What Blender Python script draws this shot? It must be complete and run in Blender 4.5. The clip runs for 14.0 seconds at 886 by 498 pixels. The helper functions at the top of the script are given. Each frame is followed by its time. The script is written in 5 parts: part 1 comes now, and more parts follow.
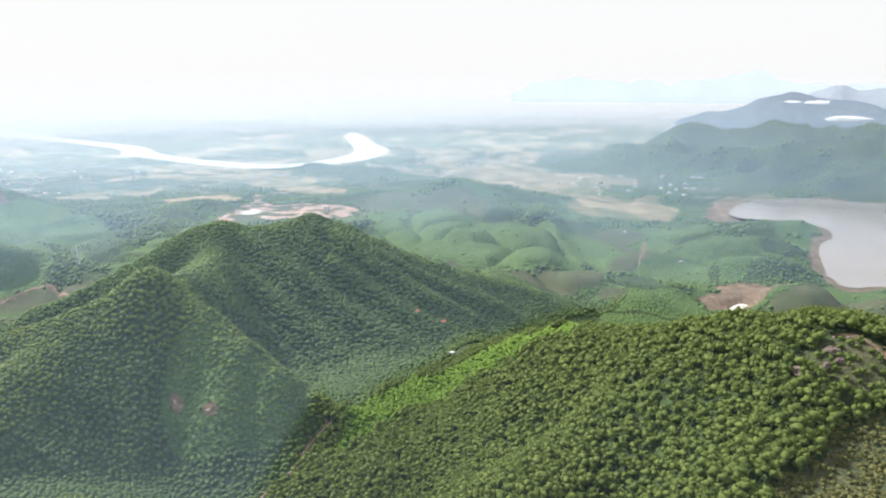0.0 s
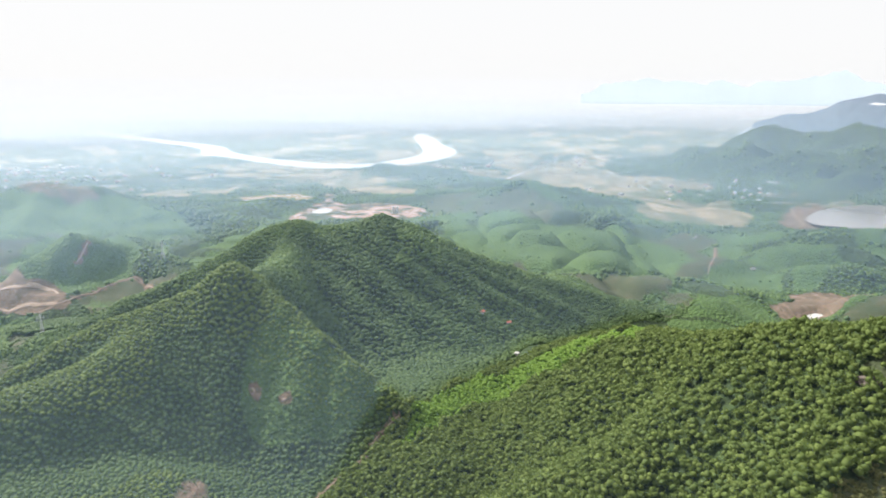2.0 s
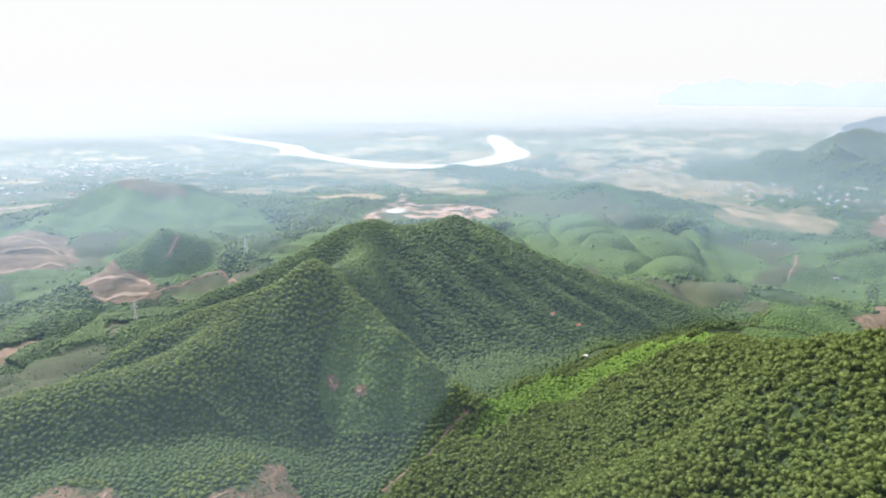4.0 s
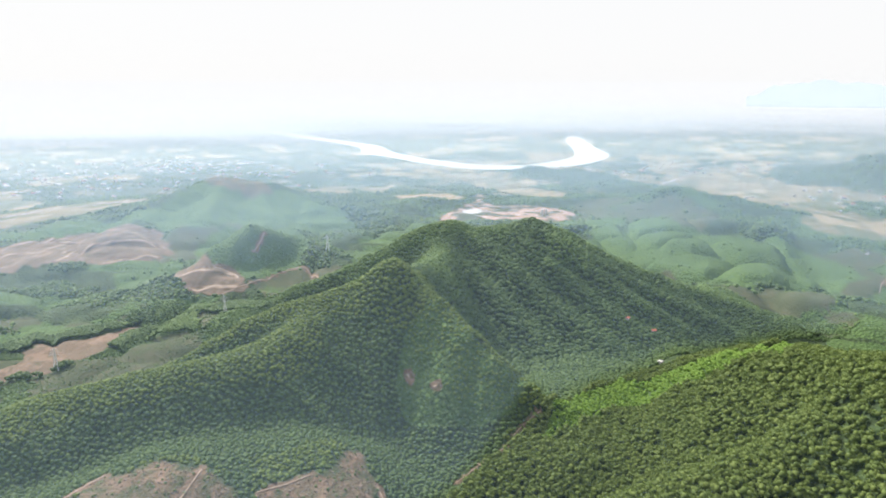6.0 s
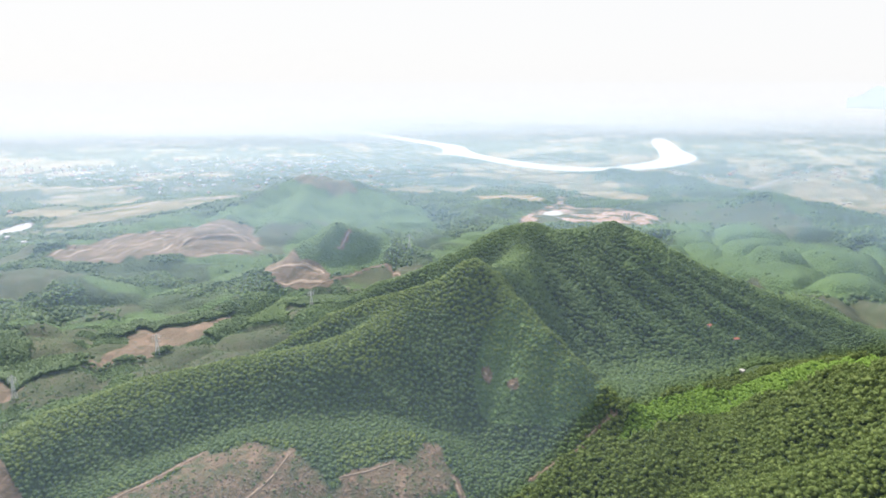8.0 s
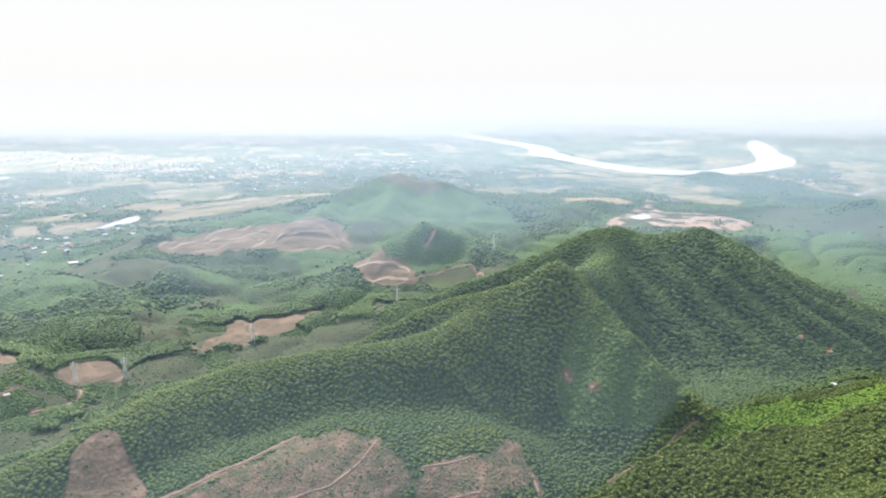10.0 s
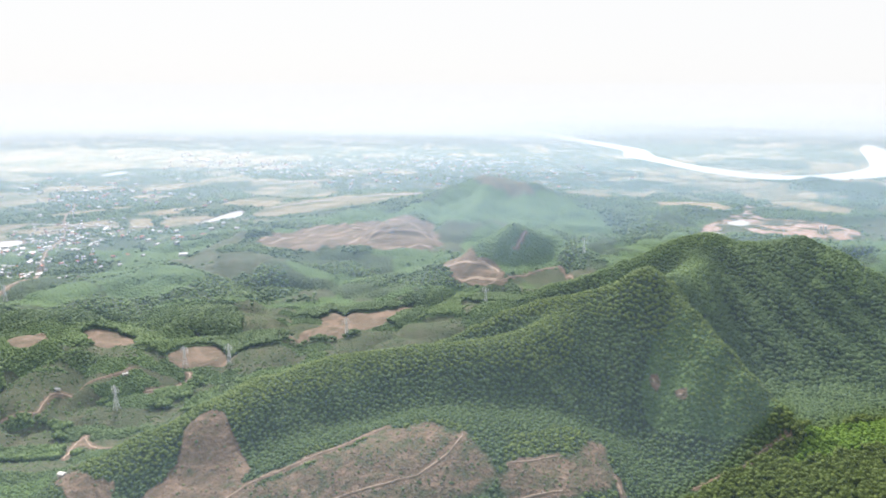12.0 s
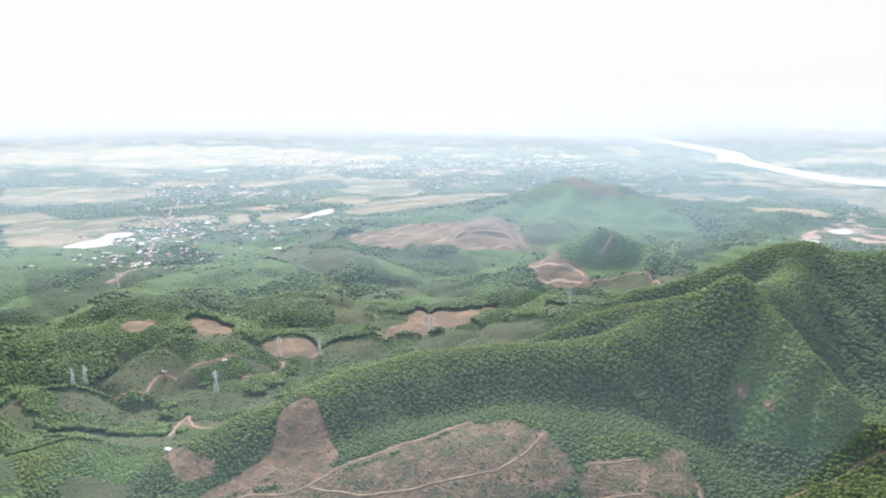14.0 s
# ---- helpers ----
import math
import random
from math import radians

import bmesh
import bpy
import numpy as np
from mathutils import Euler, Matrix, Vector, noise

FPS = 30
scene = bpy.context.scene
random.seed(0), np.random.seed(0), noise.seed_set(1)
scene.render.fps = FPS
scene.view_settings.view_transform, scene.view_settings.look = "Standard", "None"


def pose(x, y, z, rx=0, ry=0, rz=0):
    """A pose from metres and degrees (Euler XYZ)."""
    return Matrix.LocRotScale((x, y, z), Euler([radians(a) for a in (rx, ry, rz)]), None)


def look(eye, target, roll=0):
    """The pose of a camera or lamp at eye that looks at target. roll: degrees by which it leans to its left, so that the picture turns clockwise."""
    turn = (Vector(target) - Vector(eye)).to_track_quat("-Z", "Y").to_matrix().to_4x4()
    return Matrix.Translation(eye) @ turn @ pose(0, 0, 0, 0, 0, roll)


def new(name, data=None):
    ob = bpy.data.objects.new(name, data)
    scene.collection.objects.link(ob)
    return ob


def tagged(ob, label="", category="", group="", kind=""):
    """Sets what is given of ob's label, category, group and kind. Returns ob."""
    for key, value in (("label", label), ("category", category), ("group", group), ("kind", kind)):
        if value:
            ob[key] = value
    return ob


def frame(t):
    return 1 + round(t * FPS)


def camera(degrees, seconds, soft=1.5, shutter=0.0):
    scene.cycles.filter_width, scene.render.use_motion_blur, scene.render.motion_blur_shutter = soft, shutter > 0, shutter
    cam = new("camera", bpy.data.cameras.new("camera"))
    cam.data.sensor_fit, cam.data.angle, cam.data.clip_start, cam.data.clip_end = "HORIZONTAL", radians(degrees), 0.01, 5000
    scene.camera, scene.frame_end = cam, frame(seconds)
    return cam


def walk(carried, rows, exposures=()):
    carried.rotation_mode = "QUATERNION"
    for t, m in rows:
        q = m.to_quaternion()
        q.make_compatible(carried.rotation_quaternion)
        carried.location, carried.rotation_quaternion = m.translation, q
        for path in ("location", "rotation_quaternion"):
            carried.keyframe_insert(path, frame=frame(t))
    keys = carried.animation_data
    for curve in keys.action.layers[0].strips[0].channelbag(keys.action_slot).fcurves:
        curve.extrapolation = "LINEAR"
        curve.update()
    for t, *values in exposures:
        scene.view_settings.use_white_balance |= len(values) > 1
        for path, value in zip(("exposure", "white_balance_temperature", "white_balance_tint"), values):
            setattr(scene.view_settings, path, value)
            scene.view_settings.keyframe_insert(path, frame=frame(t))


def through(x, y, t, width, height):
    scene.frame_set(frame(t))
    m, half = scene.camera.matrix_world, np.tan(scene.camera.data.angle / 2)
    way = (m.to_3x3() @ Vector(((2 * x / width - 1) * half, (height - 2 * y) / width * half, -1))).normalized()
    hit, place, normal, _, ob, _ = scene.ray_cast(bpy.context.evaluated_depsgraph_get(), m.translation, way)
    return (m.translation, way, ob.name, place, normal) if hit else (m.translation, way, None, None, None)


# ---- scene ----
cam = camera(63.046, 14.0, soft=1.8)
PATH = [
    (0.0, pose(0.00, 0.00, 300.00, 77.223, 0, -0.014)),
    (0.5, pose(-0.40, -3.44, 300.93, 77.242, 0, 1.279)),
    (1.0, pose(-0.70, -6.91, 301.86, 77.260, 0, 2.589)),
    (1.5, pose(-0.89, -10.39, 302.81, 77.275, 0, 3.935)),
    (2.0, pose(-0.99, -13.89, 303.76, 77.288, 0, 5.314)),
    (2.5, pose(-0.99, -17.40, 304.72, 77.300, 0, 6.718)),
    (3.0, pose(-0.89, -20.92, 305.68, 77.309, 0, 8.120)),
    (3.5, pose(-0.69, -24.44, 306.66, 77.317, 0, 9.566)),
    (4.0, pose(-0.40, -27.96, 307.63, 77.323, 0, 11.045)),
    (4.5, pose(-0.01, -31.48, 308.62, 77.328, 0, 12.549)),
    (5.0, pose(0.48, -34.99, 309.61, 77.332, 0, 14.073)),
    (5.5, pose(1.07, -38.49, 310.60, 77.334, 0, 15.587)),
    (6.0, pose(1.75, -41.98, 311.59, 77.336, 0, 17.156)),
    (6.5, pose(2.53, -45.45, 312.59, 77.336, 0, 18.747)),
    (7.0, pose(3.41, -48.89, 313.59, 77.336, 0, 20.351)),
    (7.5, pose(4.38, -52.31, 314.58, 77.336, 0, 21.959)),
    (8.0, pose(5.45, -55.70, 315.58, 77.335, 0, 23.579)),
    (8.5, pose(6.61, -59.06, 316.58, 77.334, 0, 25.222)),
    (9.0, pose(7.86, -62.38, 317.58, 77.333, 0, 26.900)),
    (9.5, pose(9.21, -65.66, 318.58, 77.331, 0, 28.608)),
    (10.0, pose(10.65, -68.90, 319.57, 77.330, 0, 30.348)),
    (10.5, pose(12.19, -72.08, 320.56, 77.329, 0, 32.122)),
    (11.0, pose(13.82, -75.22, 321.55, 77.329, 0, 33.917)),
    (11.5, pose(15.54, -78.30, 322.53, 77.329, 0, 35.736)),
    (12.0, pose(17.36, -81.32, 323.51, 77.330, 0, 37.570)),
    (12.5, pose(19.26, -84.27, 324.49, 77.332, 0, 39.387)),
    (13.0, pose(21.26, -87.16, 325.45, 77.334, 0, 41.178)),
    (13.5, pose(23.35, -89.98, 326.41, 77.338, 0, 42.905)),
    (14.0, pose(25.53, -92.72, 327.36, 77.343, 0, 44.420)),
]
scene.cycles.transparent_max_bounces = 24
walk(cam, PATH, exposures=[(0.0, 0.8, 6450, 15), (14.0, 0.8, 6450, 15)])
# ---------------------------------------------------------------- world, sun
SUN_AZ, SUN_EL = radians(-55), radians(43)      # clockwise from +y; height over the horizon
world = bpy.data.worlds.new("world")
scene.world = world
world.use_nodes = True
wn, wl = world.node_tree.nodes, world.node_tree.links
sky = wn.new("ShaderNodeTexSky")
sky.sky_type, sky.sun_disc = "NISHITA", False
sky.sun_elevation, sky.sun_rotation = SUN_EL, SUN_AZ
sky.air_density, sky.dust_density, sky.ozone_density = 1.0, 1.0, 1.0
veil = wn.new("ShaderNodeMix")       # bright morning overcast in front of the blue
veil.data_type = "RGBA"
veil.inputs["Factor"].default_value = 0.98
veil.inputs["B"].default_value = (5.2, 5.35, 5.2, 1)
wl.new(sky.outputs["Color"], veil.inputs["A"])
wl.new(veil.outputs["Result"], wn["Background"].inputs["Color"])
wn["Background"].inputs["Strength"].default_value = 0.105
sun = new("sun", bpy.data.lights.new("sun", "SUN"))
sun.data.energy, sun.data.angle, sun.data.color = 5.0, radians(1.5), (1.0, 0.96, 0.9)
way_to_sun = Vector((math.sin(SUN_AZ) * math.cos(SUN_EL), math.cos(SUN_AZ) * math.cos(SUN_EL), math.sin(SUN_EL)))
sun.matrix_world = look(way_to_sun * 600, (0, 0, 0))
# ---------------------------------------------------------------- terrain
HUB = np.array([10.0, -45.0, 312.0])      # middle of the flight, for the far land


def fade(t):
    return t * t * t * (t * (t * 6 - 15) + 10)


def vnoise(x, y, seed=0):
    """Value noise in 0..1 on arrays."""
    xi, yi = np.floor(x).astype(np.int64), np.floor(y).astype(np.int64)
    u, v = fade(x - xi), fade(y - yi)

    def lattice(i, j):
        n = (i * 374761393 + j * 668265263 + seed * 1442695041) & 0xFFFFFFFF
        n = ((n ^ (n >> 13)) * 1274126177) & 0xFFFFFFFF
        return ((n ^ (n >> 16)) & 0xFFFF) / 65535.0
    a, b, c, d = lattice(xi, yi), lattice(xi + 1, yi), lattice(xi, yi + 1), lattice(xi + 1, yi + 1)
    return (a * (1 - u) + b * u) * (1 - v) + (c * (1 - u) + d * u) * v


def fbm(x, y, octaves=4, seed=0):
    s, a = 0.0, 0.5
    for k in range(octaves):
        s = s + a * vnoise(x * 2 ** k + 17.3 * k, y * 2 ** k - 9.1 * k, seed + k)
        a *= 0.5
    return s / (1 - 0.5 ** octaves)


def smooth(a, b, x):
    t = np.clip((x - a) / (b - a), 0, 1)
    return t * t * (3 - 2 * t)


# Ridges: sharpness of the crest, depth of the gullies, then crest points (x, y, height, half width)
RIDGES = [
    # main hill: crest from the left shoulder over the summit down to the valley road
    (1.15, 7, [(-240, 706, 158, 170), (-205, 713, 157, 185), (-162, 717, 163, 190), (-133, 718, 172, 190), (-104, 714, 163, 190),
               (-76, 715, 148, 185), (-8, 733, 118, 150), (74, 774, 86, 120), (142, 799, 48, 90)]),
    (1.2, 6, [(-222, 708, 164, 140), (-262, 690, 152, 120), (-298, 672, 132, 110), (-340, 660, 110, 100), (-376, 650, 96, 90), (-430, 620, 66, 80)]),
    # ribs of the wooded bowl under the summit
    (1.3, 2, [(-231, 672, 146, 26), (-179, 643, 127, 34), (-131, 615, 100, 38), (-90, 586, 76, 34)]),
    (1.3, 2, [(-193, 695, 153, 26), (-134, 651, 130, 34), (-84, 623, 102, 38), (-41, 601, 81, 34)]),
    (1.3, 2, [(-161, 703, 157, 26), (-102, 663, 136, 34), (-54, 644, 107, 38), (-13, 626, 87, 34)]),
    (1.3, 2, [(-124, 698, 160, 26), (-70, 679, 135, 34), (-24, 660, 111, 38), (20, 666, 85, 34)]),
    (1.3, 2, [(-84, 693, 146, 26), (-37, 687, 126, 34), (8, 695, 102, 38), (58, 703, 80, 34)]),
    # bright knob before the summit, the crest that falls from it and the sharp spur down to the creek
    (1.3, 3, [(-222, 708, 150, 120), (-212, 620, 146, 90), (-200, 520, 158, 80), (-196, 466, 172, 90)]),
    (1.15, 4, [(-196, 466, 174, 120), (-226, 459, 160, 115), (-254, 452, 149, 110), (-279, 442, 144, 105), (-302, 428, 133, 100), (-324, 413, 119, 95), (-344, 394, 106, 90),
               (-380, 385, 84, 80), (-430, 400, 56, 70)]),
    (1.15, 4, [(-196, 466, 174, 115), (-181, 462, 166, 110), (-160, 454, 157, 105), (-132, 438, 141, 100), (-109, 428, 126, 90), (-88, 426, 111, 75), (-68, 429, 96, 60)]),
    # front shoulder with the plantation
    (1.35, 9, [(-240, 440, 146, 120), (-250, 400, 139, 130), (-266, 368, 133, 135), (-330, 335, 121, 130), (-378, 300, 111, 125), (-396, 250, 106, 120),
               (-402, 204, 101, 105), (-420, 165, 88, 95), (-445, 135, 70, 80), (-475, 110, 50, 60)]),
    (1.6, 3, [(-200, 320, 98, 150), (-260, 280, 100, 140), (-310, 230, 88, 140), (-370, 160, 68, 120)]),
    (1.8, 2, [(-60, 380, 84, 150), (-60, 480, 82, 140), (-20, 600, 70, 140), (60, 700, 60, 130)]),
    # near forested hill
    (1.35, 9, [(20, 600, 76, 90), (53, 525, 106, 110), (67, 459, 136, 120), (78, 425, 152, 130), (94, 378, 166, 140), (106, 345, 177, 150), (118, 310, 191, 160),
               (132, 290, 201, 165), (150, 270, 210, 170), (170, 240, 214, 170), (200, 190, 216, 180), (240, 100, 222, 200), (260, -50, 226, 220), (240, -220, 222, 240)]),
    (1.5, 4, [(118, 310, 180, 130), (60, 275, 150, 130), (10, 240, 140, 120), (-30, 190, 132, 120), (-60, 100, 130, 130), (-80, -80, 140, 200)]),
    (1.5, 4, [(140, 240, 196, 150), (90, 170, 184, 170), (40, 60, 176, 190), (20, -80, 180, 220)]),
    # scarred hill across the valley and its lower front hill
    (1.2, 30, [(-700, 1400, 45, 150), (-760, 1405, 60, 170), (-879, 1446, 90, 190), (-960, 1445, 103, 200), (-1010, 1440, 108, 200), (-1045, 1360, 84, 190),
               (-1075, 1249, 62, 170), (-1100, 1082, 46, 160), (-1140, 955, 35, 150), (-1140, 850, 28, 120)]),
    (1.2, 16, [(-990, 1420, 100, 110), (-930, 1290, 74, 110), (-880, 1190, 58, 105), (-850, 1100, 44, 95)]),
    (1.2, 14, [(-900, 1440, 88, 100), (-820, 1320, 62, 100), (-740, 1230, 44, 90), (-680, 1160, 32, 80)]),
    (1.3, 10, [(-1060, 1250, 58, 110), (-980, 1120, 50, 110), (-930, 980, 44, 110), (-900, 860, 38, 110), (-960, 780, 32, 100)]),
    (1.2, 4, [(-390, 820, 74, 70), (-440, 860, 84, 85), (-500, 880, 98, 95), (-560, 850, 118, 105), (-580, 800, 98, 95), (-600, 735, 66, 85), (-610, 680, 44, 70)]),
    (1.4, 3, [(-640, 1400, 36, 130), (-610, 1540, 40, 140), (-590, 1700, 32, 120)]),
    # bare-topped hill before the rice plain, and its green foothills
    (1.25, 18, [(-180, 1850, 26, 150), (-61, 1790, 46, 190), (35, 1752, 78, 230), (90, 1765, 68, 220), (135, 1779, 63, 210), (239, 1713, 36, 180), (346, 1639, 18, 130)]),
    (1.5, 5, [(-40, 1500, 36, 160), (86, 1450, 52, 200), (200, 1440, 42, 190), (330, 1420, 26, 150)]),
    (1.4, 16, [(-560, 2460, 18, 150), (-428, 2447, 40, 200), (-309, 2414, 38, 220), (-150, 2275, 30, 200), (-60, 2120, 24, 170)]),
    # low rounded plantations towards the lake
    (1.8, 2, [(60, 880, 62, 90), (144, 1050, 52, 60), (185, 1035, 46, 55)]),
    (2.0, 2, [(180, 900, 50, 60), (240, 860, 48, 55)]),
    (2.0, 2, [(250, 960, 44, 55), (300, 930, 42, 50)]),
    (1.8, 2, [(45, 1219, 40, 90), (150, 1240, 38, 80)]),
    (2.0, 2, [(280, 1100, 38, 55), (330, 1140, 36, 55)]),
    (2.0, 2, [(440, 1180, 48, 70), (527, 1170, 54, 75), (580, 1150, 46, 60)]),
    (2.0, 2, [(440, 1060, 44, 40), (490, 1045, 50, 48), (525, 1035, 44, 40)]),
    (2.1, 2, [(432, 868, 56, 48), (452, 852, 58, 46)]),
    (2.0, 2, [(520, 800, 62, 60), (570, 760, 66, 80)]),
    (1.9, 2, [(470, 1330, 34, 70), (560, 1380, 40, 75), (640, 1370, 42, 70), (690, 1330, 36, 50)]),
    (1.9, 2, [(690, 1417, 36, 50), (750, 1430, 34, 45)]),
    # low hills of the left valley
    (1.6, 4, [(-780, 440, 44, 80), (-853, 470, 62, 110), (-925, 450, 74, 110), (-960, 380, 62, 100), (-885, 330, 66, 90)]),
    (1.6, 4, [(-840, 590, 46, 90), (-880, 600, 58, 110), (-960, 640, 52, 110), (-1040, 700, 40, 110)]),
    (1.7, 3, [(-960, 830, 34, 100), (-1040, 800, 42, 110), (-1110, 760, 38, 100)]),
    (1.6, 4, [(-800, 230, 50, 80), (-873, 266, 66, 100), (-930, 300, 60, 100)]),
    (1.8, 2, [(-700, 290, 42, 70), (-760, 240, 48, 70), (-800, 130, 54, 80), (-830, 60, 60, 90)]),
    (1.8, 2, [(-510, 110, 44, 60), (-535, 60, 54, 80), (-530, 10, 60, 90)]),
    (1.7, 3, [(-1040, 330, 50, 120), (-1106, 230, 62, 140), (-1200, 120, 60, 160)]),
    # hills beyond the lake
    (1.2, 34, [(742, 2849, 95, 260), (935, 2794, 158, 300), (1130, 2721, 140, 300), (1265, 2662, 172, 320), (1338, 2627, 186, 330), (1525, 2522, 182, 330), (1700, 2409, 200, 350)]),
    (1.2, 24, [(535, 2482, 40, 150), (661, 2454, 82, 200), (768, 2425, 122, 220), (833, 2401, 92, 200)]),
    (1.2, 24, [(817, 2302, 90, 170), (861, 2288, 108, 200), (909, 2268, 110, 190), (962, 2245, 105, 190), (1055, 2204, 124, 210), (1189, 2135, 122, 210), (1331, 2051, 144, 230)]),
    (1.3, 8, [(790, 2085, 20, 100), (825, 2078, 42, 120), (919, 2042, 82, 150), (998, 2003, 66, 130)]),
    (1.3, 8, [(988, 1960, 50, 110), (1047, 1935, 101, 140), (1105, 1900, 82, 130), (1199, 1844, 104, 150)]),
]


def hub_range(x, y):
    return np.hypot(x - HUB[0], y - HUB[1])


def base_level(x, y):
    r = hub_range(x, y)
    z = 24 - 12 * smooth(900, 1500, r) - 12 * smooth(1500, 2600, r)
    soft = smooth(1700, 1100, r)
    return z + soft * 9 * (fbm(x / 130, y / 130, 3, 40) - 0.5)


QUARRY = [(-499, 1524), (-502, 1649), (-479, 1760), (-515, 1958), (-492, 1958), (-433, 1743), (-319, 1804), (-209, 1719), (-184, 1634), (-228, 1563), (-282, 1584), (-351, 1556), (-440, 1563), (-437, 1474)]
